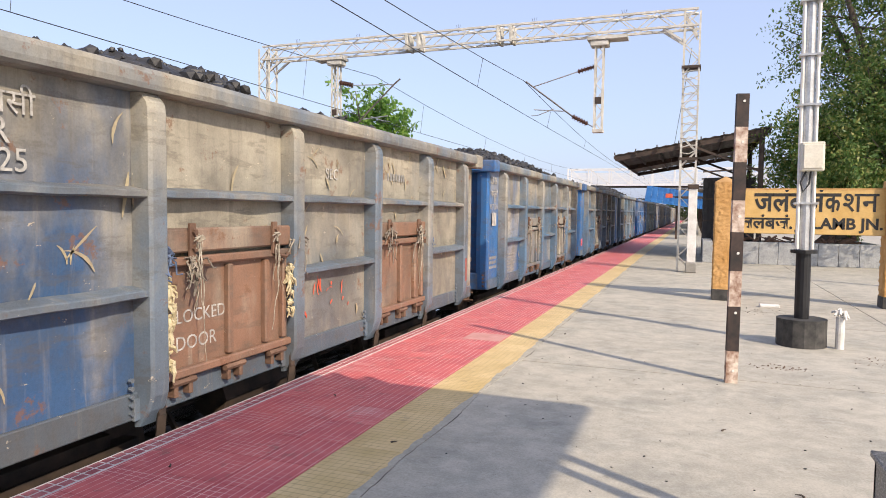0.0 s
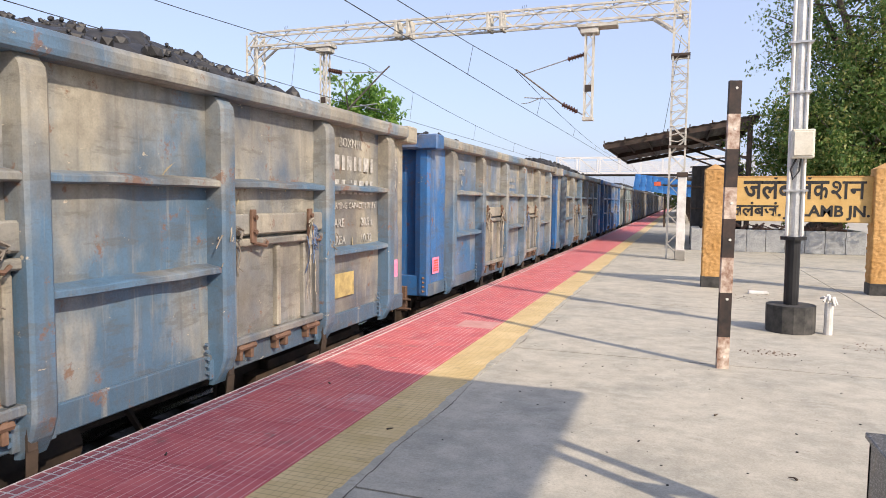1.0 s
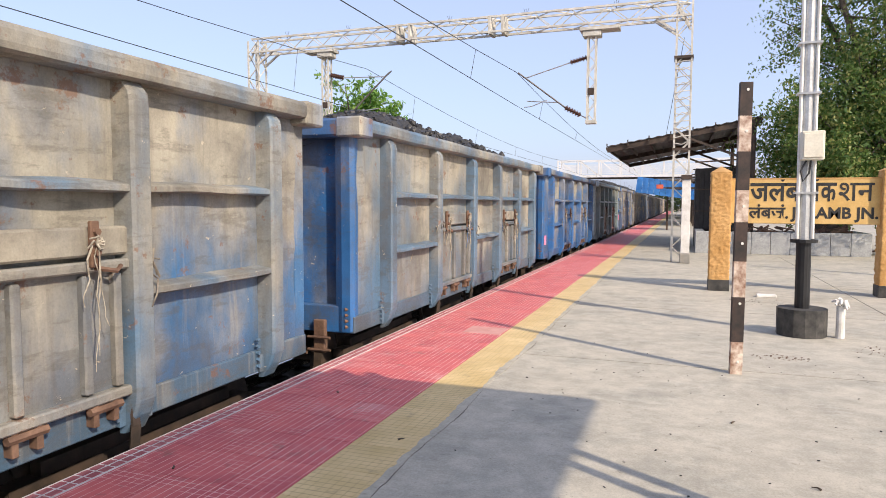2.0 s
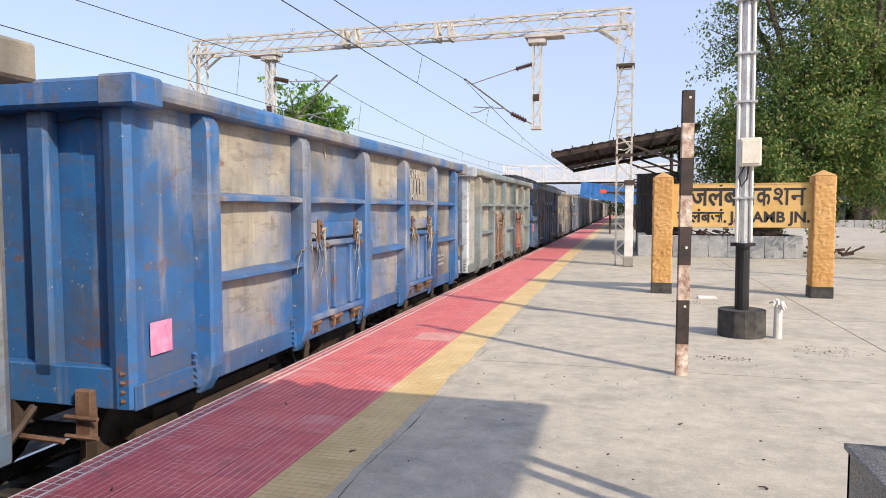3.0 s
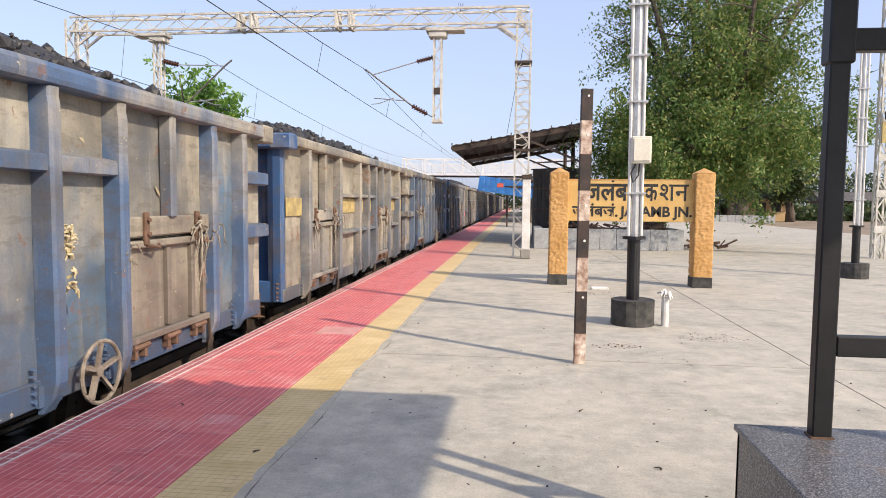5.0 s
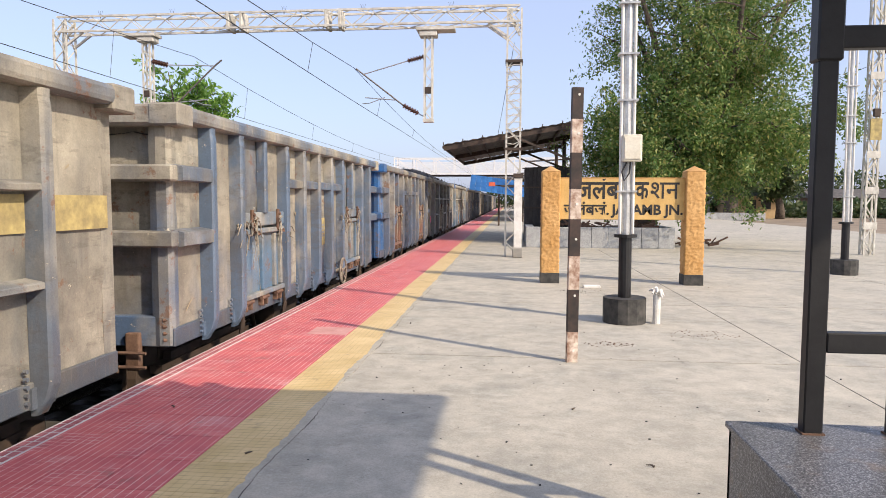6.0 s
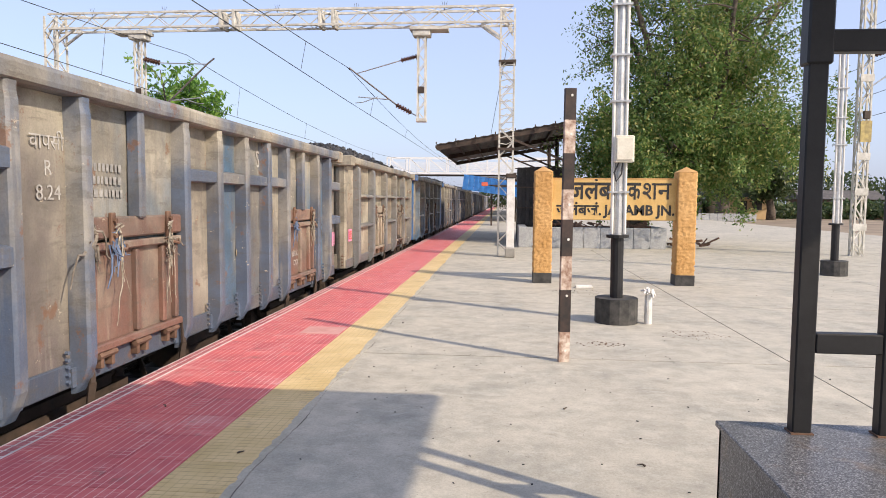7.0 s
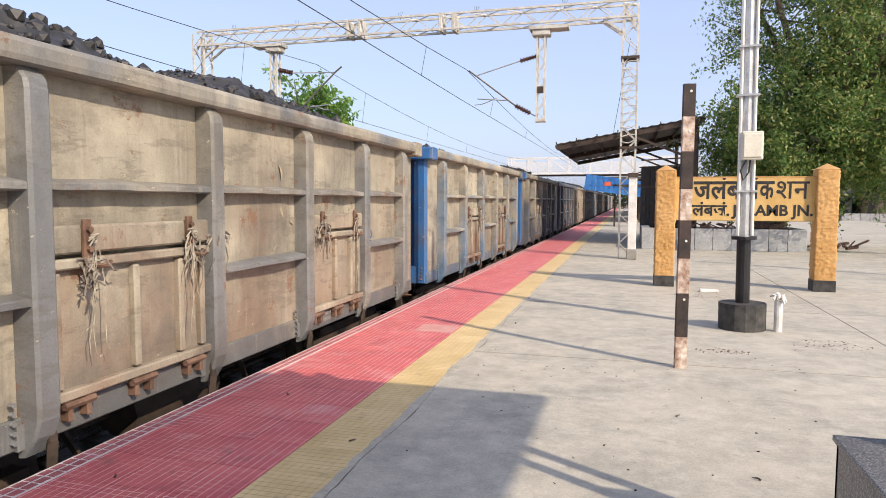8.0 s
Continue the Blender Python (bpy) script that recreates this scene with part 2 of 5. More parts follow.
PLANTER = rough_stone("grey_stone_facing", (0.30, 0.31, 0.31), (0.48, 0.49, 0.48), (0.16, 0.16, 0.16))
SHED_DARK = plain("dark_corrugated_wall", (0.018, 0.017, 0.016), (0.05, 0.046, 0.042), 3, 0.7)
SHED_ROOF = plain("weathered_roof_sheet", (0.06, 0.055, 0.05), (0.14, 0.125, 0.11), 3, 0.75)
BLUE_SHEET = plain("blue_roof_sheet", (0.03, 0.17, 0.45), (0.06, 0.27, 0.62), 2, 0.45)
BARK = plain("bark", (0.06, 0.045, 0.033), (0.16, 0.125, 0.095), 6, 0.9, bumpy=0.9, fine=18)
LEAF = leaf_mat("neem_leaf", (0.065, 0.135, 0.03), (0.15, 0.25, 0.058), (0.38, 0.37, 0.12))
LEAF_BRIGHT = leaf_mat("fresh_leaf", (0.07, 0.17, 0.025), (0.16, 0.32, 0.05), (0.28, 0.42, 0.09))
LEAF_FAR = leaf_mat("far_leaf", (0.035, 0.06, 0.022), (0.06, 0.10, 0.035), (0.12, 0.14, 0.06))
SOIL = plain("dusty_soil", (0.20, 0.15, 0.10), (0.34, 0.27, 0.19), 0.3, 0.95, fine=8, shift=False)
# stone colour taken far down to hold the deep shade beneath the wagons
BALLAST = plain("ballast_stone", (0.022, 0.019, 0.016), (0.07, 0.06, 0.05), 6, 0.9, bumpy=1.0, fine=20, shift=False)
RAIL = plain("polished_rail", (0.45, 0.44, 0.43), (0.6, 0.6, 0.6), 5, 0.25, 0.9)
TERRA = plain("rough_yellow_house_wall", (0.45, 0.30, 0.15), (0.6, 0.44, 0.25), 1, 0.9)
DUSTY_IRON = plain("dusty_iron", (0.16, 0.13, 0.10), (0.34, 0.29, 0.23), 8, 0.8)
PINK_CELL = plain("worn_pink_cell", (0.34, 0.085, 0.095), (0.52, 0.19, 0.185), 5, 0.7)
PORCELAIN = plain("brown_insulator", (0.05, 0.022, 0.015), (0.09, 0.04, 0.028), 8, 0.25)
BOXCREAM = plain("cream_enclosure", (0.66, 0.62, 0.50), (0.78, 0.74, 0.62), 4, 0.45)
RED_SIGN = plain("orange_red_paint", (0.6, 0.10, 0.05), (0.75, 0.16, 0.08), 4, 0.5)
SLEEPER = plain("sleeper_concrete", (0.06, 0.055, 0.048), (0.13, 0.12, 0.105), 4, 0.9)


# ---- mesh helpers ----
def part(name, bm, material, parent=None, label="", m=None, smooth=False):
    me = bpy.data.meshes.new(name)
    bm.to_mesh(me)
    bm.free()
    if smooth:
        for p in me.polygons:
            p.use_smooth = True
    me.materials.append(material)
    ob = new(name, me)
    if parent:
        ob.parent = parent
    if m is not None:
        ob.matrix_basis = m
    return tagged(ob, label)


def again(name, ob, parent, m):
    """Another piece on the same mesh."""
    o = new(name, ob.data)
    o.parent, o.matrix_basis = parent, m
    return o


def raw(name, verts, faces, material, parent=None, label="", smooth=False):
    me = bpy.data.meshes.new(name)
    me.from_pydata(verts, [], faces)
    me.materials.append(material)
    if smooth:
        for p in me.polygons:
            p.use_smooth = True
    ob = new(name, me)
    if parent:
        ob.parent = parent
    return tagged(ob, label)


def base(name, m, label, category, group="", kind=""):
    e = new(name)
    e.matrix_basis = m
    return tagged(e, label, category, group, kind)


def box(bm, x0, x1, y0, y1, z0, z1, bev=0.0):
    vs = [bm.verts.new((x, y, z)) for x in (x0, x1) for y in (y0, y1) for z in (z0, z1)]
    fs = [bm.faces.new([vs[i] for i in f]) for f in ((0, 1, 3, 2), (4, 6, 7, 5), (0, 4, 5, 1), (2, 3, 7, 6), (0, 2, 6, 4), (1, 5, 7, 3))]
    if bev:
        es = {e for f in fs for e in f.edges}
        bmesh.ops.bevel(bm, geom=list(es), offset=bev, segments=1, affect="EDGES")
    return bm


def B(*a, bev=0.0):
    return box(bmesh.new(), *a, bev=bev)


def beam(bm, p, q, w, h=None):
    """A square bar from p to q."""
    p, q, h = Vector(p), Vector(q), h or w
    d = (q - p).normalized()
    side = d.cross(Vector((0, 0, 1)))
    side = side.normalized() if side.length > 1e-3 else Vector((1, 0, 0))
    up = side.cross(d)
    vs = [bm.verts.new(c + side * a * w / 2 + up * b * h / 2) for c in (p, q) for a, b in ((-1, -1), (1, -1), (1, 1), (-1, 1))]
    for f in ((3, 2, 1, 0), (4, 5, 6, 7), (0, 1, 5, 4), (1, 2, 6, 5), (2, 3, 7, 6), (3, 0, 4, 7)):
        bm.faces.new([vs[i] for i in f])
    return bm


def tube(bm, pts, r, seg=6, r2=None):
    """A round bar through pts, its radius going from r to r2."""
    pts = [Vector(p) for p in pts]
    rings, r2 = [], r if r2 is None else r2
    for i, p in enumerate(pts):
        d = (pts[min(i + 1, len(pts) - 1)] - pts[max(i - 1, 0)]).normalized()
        a = d.cross(Vector((0, 0, 1)) if abs(d.z) < 0.9 else Vector((1, 0, 0))).normalized()
        b = d.cross(a)
        k = r + (r2 - r) * i / max(1, len(pts) - 1)
        rings.append([bm.verts.new(p + (a * math.cos(2 * math.pi * j / seg) + b * math.sin(2 * math.pi * j / seg)) * k) for j in range(seg)])
    for r0, r1 in zip(rings, rings[1:]):
        for j in range(seg):
            bm.faces.new((r0[j], r0[(j + 1) % seg], r1[(j + 1) % seg], r1[j]))
    bm.faces.new(rings[0][::-1]), bm.faces.new(rings[-1])
    return bm


def writing(name, text, size, material, parent, m, label="", bold=0.0):
    """Lettering as a thin mesh that lies on the xy-plane of m, centred."""
    cu = bpy.data.curves.new(name, "FONT")
    cu.body, cu.size, cu.align_x, cu.align_y, cu.extrude, cu.resolution_u = text, size, "CENTER", "CENTER", 0.0012, 3
    cu.offset = bold
    tmp = bpy.data.objects.new("tmp", cu)
    me = bpy.data.meshes.new_from_object(tmp)
    bpy.data.objects.remove(tmp)
    me.materials.clear()
    me.materials.append(material)
    ob = new(name, me)
    ob.parent, ob.matrix_basis = parent, m
    return tagged(ob, label)


def bars(name, rows, width, height, material, parent, m, seed=1):
    """Unreadable lettering: rows of short bars on the xy-plane of m, centred."""
    rnd, bm = random.Random(seed), bmesh.new()
    step = height / rows
    for r in range(rows):
        x = -width / 2
        while x < width / 2 - 0.02:
            w = min(rnd.uniform(0.22, 0.5) * step, width / 2 - x)
            z = height / 2 - (r + 0.5) * step
            box(bm, x, x + w, z - step * 0.3, z + step * 0.3, 0, 0.002)
            x += w + step * 0.2
    o = part(name, bm, material, parent, m=m)
    o["kind"] = "stuff"
    return o


# ---- large structure ----
RAIL_Z, TRACK, TRACK2, EDGE = -0.9, -4.55, -9.3, -2.84

ground = raw("ground", [(-900, -300, -1.35), (-2.95, -300, -1.35), (-2.95, 900, -1.35), (-900, 900, -1.35)], [(0, 1, 2, 3)], SOIL)
tagged(ground, "dusty brown soil beside the railway tracks", "ground", kind="structure")
yard = raw("ground", [(19.9, -300, -0.12), (900, -300, -0.12), (900, 900, -0.12), (19.9, 900, -0.12), (-2.95, 170, -0.12), (19.9, 170, -0.12), (-2.95, 900, -0.12)],
           [(0, 1, 2, 3), (4, 5, 3, 6)], SOIL)
tagged(yard, "dry bare earth beyond the platform", "ground", kind="structure")

platform = part("platform", B(EDGE + 0.06, 19.9, -40, 170, -1.3, -0.05), RAW_CONCRETE, None, "concrete railway platform with red and yellow edge bands")
tagged(platform, category="platform", kind="structure")
coping = part("coping", B(EDGE - 0.02, EDGE + 0.1, -40, 170, -0.22, -0.012), RAW_CONCRETE, platform)


def ballast_bed():
    rnd = random.Random(4)
    vs, fs = [], []
    nx, ny = 34, 220
    for j in range(ny + 1):
        for i in range(nx + 1):
            x, y = -12.0 + 9.0 * i / nx, -14 + 164 * (j / ny) ** 1.4
            vs.append((x, y, -1.16 + rnd.uniform(-0.05, 0.05)))
    for j in range(ny):
        for i in range(nx):
            a = j * (nx + 1) + i
            fs.append((a, a + 1, a + nx + 2, a + nx + 1))
    ob = raw("ballast", vs, fs, BALLAST)
    return tagged(ob, "dark stone ballast under the tracks, shade put into its colour", "ballast", kind="stuff")


ballast_bed()
for cx in (TRACK, TRACK2):
    for side in (-1, 1):
        x = cx + side * 0.838
        bm = bmesh.new()
        box(bm, x - 0.036, x + 0.036, -30, 260, RAIL_Z - 0.04, RAIL_Z, 0.008)
        box(bm, x - 0.01, x + 0.01, -30, 260, RAIL_Z - 0.14, RAIL_Z - 0.04)
        box(bm, x - 0.07, x + 0.07, -30, 260, RAIL_Z - 0.16, RAIL_Z - 0.14)
        tagged(part("rail", bm, RAIL), "steel rail with a bright worn head", "rail", "rails of the two tracks")
first = None
for cx in (TRACK, TRACK2):
    for k in range(70):
        m = pose(cx, -6 + k * 0.65, RAIL_Z - 0.16)
        if first is None:
            first = part("sleeper", B(-1.37, 1.37, -0.12, 0.12, -0.2, 0, bev=0.02), SLEEPER, m=m)
            tagged(first, "grey concrete railway sleeper in ballast", "sleeper", "sleepers of the two tracks")
        else:
            copy_thing(first, m)


# ---- overhead line portal ----
GY = 20.2


def lattice(bm, p, q, w, d, step, leg=0.05, bar=0.025, across=(1, 0, 0)):
    """A four-legged lattice girder from p to q, w wide along across and d deep."""
    p, q = Vector(p), Vector(q)
    ax = (q - p).normalized()
    u = Vector(across)
    v = ax.cross(u).normalized()
    corners = [u * a * w / 2 + v * b * d / 2 for a, b in ((-1, -1), (1, -1), (1, 1), (-1, 1))]
    for c in corners:
        beam(bm, p + c, q + c, leg)
    n = max(1, round((q - p).length / step))
    for i in range(n):
        a, b = p + (q - p) * i / n, p + (q - p) * (i + 1) / n
        for k in range(4):
            c0, c1 = corners[k], corners[(k + 1) % 4]
            flip = (i + (k > 1)) % 2
            beam(bm, a + (c0 if flip else c1), b + (c1 if flip else c0), bar)
    return bm


def portal():
    e = base("overhead_line_portal", pose(0, GY, 0), "cream-painted lattice steel portal over two tracks", "gantry")
    part("girder", lattice(bmesh.new(), (-13.45, 0, 6.95), (0.6, 0, 6.97), 0.5, 0.44, 0.55, 0.058, 0.024, (0, 1, 0)), CREAM, e)
    for x0 in (-13.4, 0.45):
        foot = -1.3 if x0 < -5 else 0.0
        c = part("column", lattice(bmesh.new(), (x0, 0, foot), (x0, 0, 7.12), 0.40, 0.45, 0.42, 0.05, 0.024), CREAM, e)
        s = 1 if x0 < -5 else -1
        for dy in (-0.2, 0.2):
            part("knee_brace", beam(bmesh.new(), (x0 + s * 0.15, dy, 6.3), (x0 + s * 0.75, dy, 6.72), 0.06), CREAM, e)
            part("top_brace", beam(bmesh.new(), (x0 - s * 0.15, dy, 6.45), (x0 + s * 0.2, dy, 7.1), 0.05), CREAM, e)
    leg = bmesh.new()
    box(leg, 0.49, 0.72, -0.42, -0.28, 0.28, 2.3, 0.01)
    part("white_channel_leg", leg, WHITE_PAINT, e, "white-painted steel leg")
    part("footing", B(0.46, 0.75, -0.5, -0.2, 0, 0.28, bev=0.02), RAW_CONCRETE, e)
    part("leg_clamp", B(0.46, 0.75, -0.46, -0.2, 2.3, 2.42, bev=0.01), STEEL_DARK, e)
    guard = bmesh.new()
    for k in range(17):
        z = 3.3 + k * 0.135
        for a, b in (((0.24, -0.27), (0.66, -0.27)), ((0.66, -0.27), (0.66, 0.27)), ((0.24, -0.27), (0.24, 0.27))):
            tube(guard, [(*a, z), ((a[0] + b[0]) / 2, (a[1] + b[1]) / 2, z - 0.04 + 0.1 * (k % 3)), (*b, z + 0.06)], 0.014, 4)
    part("anti_climb_wire", guard, CREAM, e, "barbed wire wound round the column")["kind"] = "stuff"
    for z in (5.6, 3.1):
        part("collar", B(0.2, 0.7, -0.28, 0.28, z, z + 0.07), STEEL_DARK, e)
    for x in (-7.85, -4.85):
        for dx in (-0.2, 0.2):
            part("splice_clamp", B(x + dx - 0.045, x + dx + 0.045, -0.28, 0.28, 6.68, 7.22, bev=0.01), CREAM, e)
    for x in (-12.2, -9.9, -6.4, -4.0, -1.4):
        spikes = bmesh.new()
        for dx in (-0.07, 0, 0.08):
            tube(spikes, [(x, 0, 7.16), (x + dx, 0, 7.4)], 0.005, 4)
        part("bird_spike", spikes, CABLE, e)
    for x, z0 in ((-2.05, 3.98), (-10.7, 3.6)):
        drop = part("drop_arm", lattice(bmesh.new(), (x, 0, z0), (x, 0, 6.5), 0.22, 0.22, 0.28, 0.045, 0.022), CREAM, e)
        part("hanger_plate", B(x - 0.34 - (0.37 if x < -5 else 0), x + 0.78 - (0.45 if x < -5 else 0), -0.24, 0.24, 6.56, 6.66, bev=0.01), CREAM, drop)
        part("haunch", B(x - 0.26, x + 0.26, -0.2, 0.2, 6.40, 6.56, bev=0.02), CREAM, drop)
        part("foot_plate", B(x - 0.15, x + 0.15, -0.15, 0.15, z0 - 0.04, z0 + 0.05), CREAM, drop)
        part("number_plate_bar", B(x - 0.09, x + 0.09, -0.14, -0.12, 4.75, 4.95), STEEL_DARK, drop)
    return e


portal()


def insulator(bm, p, q, r=0.088):
    p, q = Vector(p), Vector(q)
    tube(bm, [p, q], r * 0.45, 8)
    d = (q - p)
    for i in range(6):
        c = p + d * (i + 0.5) / 6
        tube(bm, [c - d * 0.035, c, c + d * 0.035], r * 0.6, 8, r)
    return bm


def cantilever(x_mast, s, z, reach, tip_z):
    """The bracket that holds the wires over a track; s points from the mast to the track."""
    e = base("cantilever_bracket", pose(x_mast, GY, 0), "grey steel bracket with brown insulators holding the wires", "bracket", "cantilevers on the portal")
    tip = (s * reach, 0, tip_z)
    part("insulator", insulator(bmesh.new(), (s * 0.12, 0, z + 1.75), (s * 0.62, 0, z + 1.63)), PORCELAIN, e)
    part("stay_tube", tube(bmesh.new(), [(s * 0.62, 0, z + 1.63), tip], 0.018, 6), GALV, e)
    part("insulator", insulator(bmesh.new(), (s * 0.3, 0, z + 0.1), (s * 0.75, 0, z + 0.34)), PORCELAIN, e)
    part("bracket_tube", tube(bmesh.new(), [(s * 0.12, 0, z), (s * 0.3, 0, z + 0.1)], 0.02, 6), GALV, e)
    part("bracket_tube", tube(bmesh.new(), [(s * 0.75, 0, z + 0.34), tip, (s * (reach + 0.22), 0, tip_z + 0.17)], 0.026, 6), IRON, e)
    part("register_arm", tube(bmesh.new(), [(s * 1.0, 0, z + 0.5), (s * 1.9, 0, z + 0.58)], 0.018, 6), GALV, e)
    part("steady_arm", tube(bmesh.new(), [(s * 1.3, 0, z + 0.58), (s * 1.75, 0, z + 0.42), (s * 1.98, 0, z + 0.4)], 0.014, 6), GALV, e)
    return e


cantilever(-2.05, -1, 4.1, 1.95, 5.36)
cantilever(-10.7, 1, 4.1, 2.12, 5.68)


def overhead_wires(x, name_label, heights):
    e = base("overhead_wire", pose(x, 0, 0), name_label, "wire", "overhead wires")
    con_z, cat_z, sag = heights
    cat, con, drops = [], [], bmesh.new()
    for k in range(-1, 4):
        y0 = GY + (k - 1) * 50
        for i in range(12):
            y, u = y0 + 50 * i / 12, i / 12
            cat.append((0.08 * math.sin(k * 2.0 + u), y, cat_z - sag * 4 * u * (1 - u)))
            con.append((0.08 * (-1) ** k * (1 - 2 * u), y, con_z))
            if i % 2 == 1:
                tube(drops, [cat[-1], con[-1]], 0.006, 4)
    part("catenary", tube(bmesh.new(), cat, 0.009, 5), CABLE, e)
    part("contact_wire", tube(bmesh.new(), con, 0.009, 5), CABLE, e)
    part("dropper", drops, CABLE, e)


overhead_wires(-4.35, "contact and catenary wires over the near track", (4.66, 5.55, 0.7))
overhead_wires(-9.3, "contact and catenary wires over the far track", (4.6, 5.96, 0.87))
tagged(part("guy_wire", tube(bmesh.new(), [(-0.4, GY + 11, 3.6), (0.45, GY, 6.2)], 0.008, 4), CABLE), "thin guy wire of the portal", "wire")


# ---- station name board ----
def name_board():
    y = 13.9
    e = base("station_name_board", pose(0, y, 0), "yellow station name board between two ochre plaster posts", "sign board")
    for x in (1.19, 3.96):
        bm = bmesh.new()
        # four lumpy plaster faces
        ring, rows = 56, 110
        loops = []
        for r in range(rows + 1):
            z = 0.2 + 2.02 * r / rows
            loop = []
            for q in range(ring):
                side, u = divmod(q, ring // 4)
                u = u / (ring / 4) * 2 - 1
                px, py = ((u, -1), (1, u), (-u, 1), (-1, -u))[side]
                lump = 0.014 * noise.noise(Vector((px * 4 + x * 5, py * 4, z * 14))) + 0.02 * noise.noise(Vector((px * 8, py * 8, z * 40)))
                k = 1 + lump / 0.2
                loop.append(bm.verts.new((x + px * 0.178 * k, py * 0.175 * k, z)))
            loops.append(loop)
        for lo, hi in zip(loops, loops[1:]):
            for q in range(ring):
                bm.faces.new((lo[q], lo[(q + 1) % ring], hi[(q + 1) % ring], hi[q]))
        top = [bm.verts.new((x + a * 0.184, b * 0.18, 2.22)) for a, b in ((-1, -1), (1, -1), (1, 1), (-1, 1))]
        tip = bm.verts.new((x, 0, 2.33))
        for i in range(4):
            bm.faces.new((top[i], top[(i + 1) % 4], tip))
        p = part("post", bm, OCHRE, e, "rough ochre plaster post", smooth=True)
        part("black_base", B(x - 0.187, x + 0.187, -0.184, 0.184, 0, 0.21, bev=0.005), BLACKISH, p)
    panel = part("board", B(1.36, 3.79, -0.06, 0.06, 1.27, 2.1, bev=0.01), BOARD, e)
    up = pose(2.575, -0.064, 0, 90)
    for text, tx, wide in (("जलंब", 2.105, 0.82), ("जं", 2.68, 0.82), ("क", 2.965, 0.62), ("शन", 3.39, 0.9)):
        writing("lettering", text, 0.50, LETTER, panel, pose(tx, -0.064, 1.84, 90) @ Matrix.Diagonal((wide, 1, 1, 1)), bold=0.003 if "श" in text else 0.011)
    writing("lettering", "जलंबजं.", 0.30, LETTER, panel, pose(1.9, -0.064, 1.46, 90), bold=0.007)
    writing("lettering", "JALAMB JN.", 0.275, LETTER, panel, pose(3.075, -0.064, 1.46, 90), bold=0.008)
    part("border", B(1.38, 3.77, -0.068, -0.06, 2.075, 2.1), OCHRE, panel)
    return e


name_board()


# ---- poles ----
def striped_pole():
    e = base("striped_pole", pose(1.04, 7.1, 0, 0, 0.3, 12), "rusty steel channel post in worn black and white bands", "post")
    zs = [0, 0.31, 0.74, 1.08, 1.45, 1.75, 2.11, 2.44, 2.75]
    for i, (a, b) in enumerate(zip(zs, zs[1:])):
        bm = bmesh.new()
        box(bm, -0.055, 0.055, -0.012, 0.0, a, b, 0)
        box(bm, -0.055, -0.044, -0.0, 0.045, a, b)
        box(bm, 0.044, 0.055, -0.0, 0.045, a, b)
        part("band", bm, STRIPE_PALE if i % 2 == 0 and i < 7 else STRIPE_DARK, e)
    for z in (0.12, 0.68, 1.25, 1.6, 2.3, 2.68):
        part("bolt_hole", tube(bmesh.new(), [(0.01, -0.018, z), (0.01, -0.011, z)], 0.013, 8), WHITE_PAINT, e)
    return e


striped_pole()


def cable_pole(x, y, near):
    e = base("cable_pole", pose(x, y, 0, 0, -0.4), "grey steel pole with cable pipes and a black base", "pole", "cable poles on the platform")
    bm = tube(bmesh.new(), [(0, 0, 0), (0, 0, 0.17), (0, 0, 0.34)], 0.285, 14)
    part("plinth", bm, BLACKISH, e, "black-painted round concrete block")
    part("black_tube", tube(bmesh.new(), [(0, 0, 0.34), (0, 0, 1.17)], 0.085, 14), BLACK_PAINT, e)
    part("flange", tube(bmesh.new(), [(0, 0, 1.15), (0, 0, 1.19)], 0.15, 14), BLACK_PAINT, e)
    part("shaft", tube(bmesh.new(), [(0, 0, 1.19), (0, 0, 5.15)], 0.072, 14, 0.055), GALV, e)
    for dx in (-0.085, 0.082):
        part("conduit", tube(bmesh.new(), [(dx, -0.05, 1.2), (dx, -0.04, 5.1)], 0.022, 8), WHITE_PAINT, e)
    for z in (1.75, 2.95, 3.55, 4.2):
        part("strap", B(-0.13, 0.13, -0.09, 0.06, z, z + 0.025), GALV, e)
    if near:
        j = part("junction_box", B(-0.085, 0.165, -0.20, -0.07, 2.15, 2.5, bev=0.012), BOXCREAM, e, "cream cable junction box")
        part("cover", B(-0.065, 0.145, -0.215, -0.2, 2.18, 2.47, bev=0.006), BOXCREAM, j)
        part("cable", tube(bmesh.new(), [(-0.02, -0.12, 2.15), (-0.08, -0.13, 2.02), (-0.05, -0.12, 1.9), (0.02, -0.1, 2.0), (0.03, -0.12, 2.15)], 0.012, 5), CABLE, e)
    return e


cable_pole(1.95, 9.5, True)
cable_pole(7.95, 16.3, False)


def drain_pipe():
    e = base("pipe_stub", pose(2.36, 9.42, 0), "white plastic pipe stub with a rag tied over it", "pipe")
    part("pipe", tube(bmesh.new(), [(0, 0, 0), (0, 0, 0.39)], 0.05, 12), WHITE_PAINT, e)
    rnd, bm = random.Random(3), bmesh.new()
    for k in range(11):
        a = rnd.uniform(0, 6.28)
        r = rnd.uniform(0.05, 0.13)
        tube(bm, [(0, 0, 0.42), (math.cos(a) * r * 0.6, math.sin(a) * r * 0.6, 0.45 + rnd.uniform(-0.02, 0.03)), (math.cos(a) * r, math.sin(a) * r, 0.38 + rnd.uniform(-0.03, 0.06))], 0.028, 5, 0.012)
    part("rag", bm, WHITE_PAINT, e, "knotted white rag")["kind"] = "stuff"


drain_pipe()


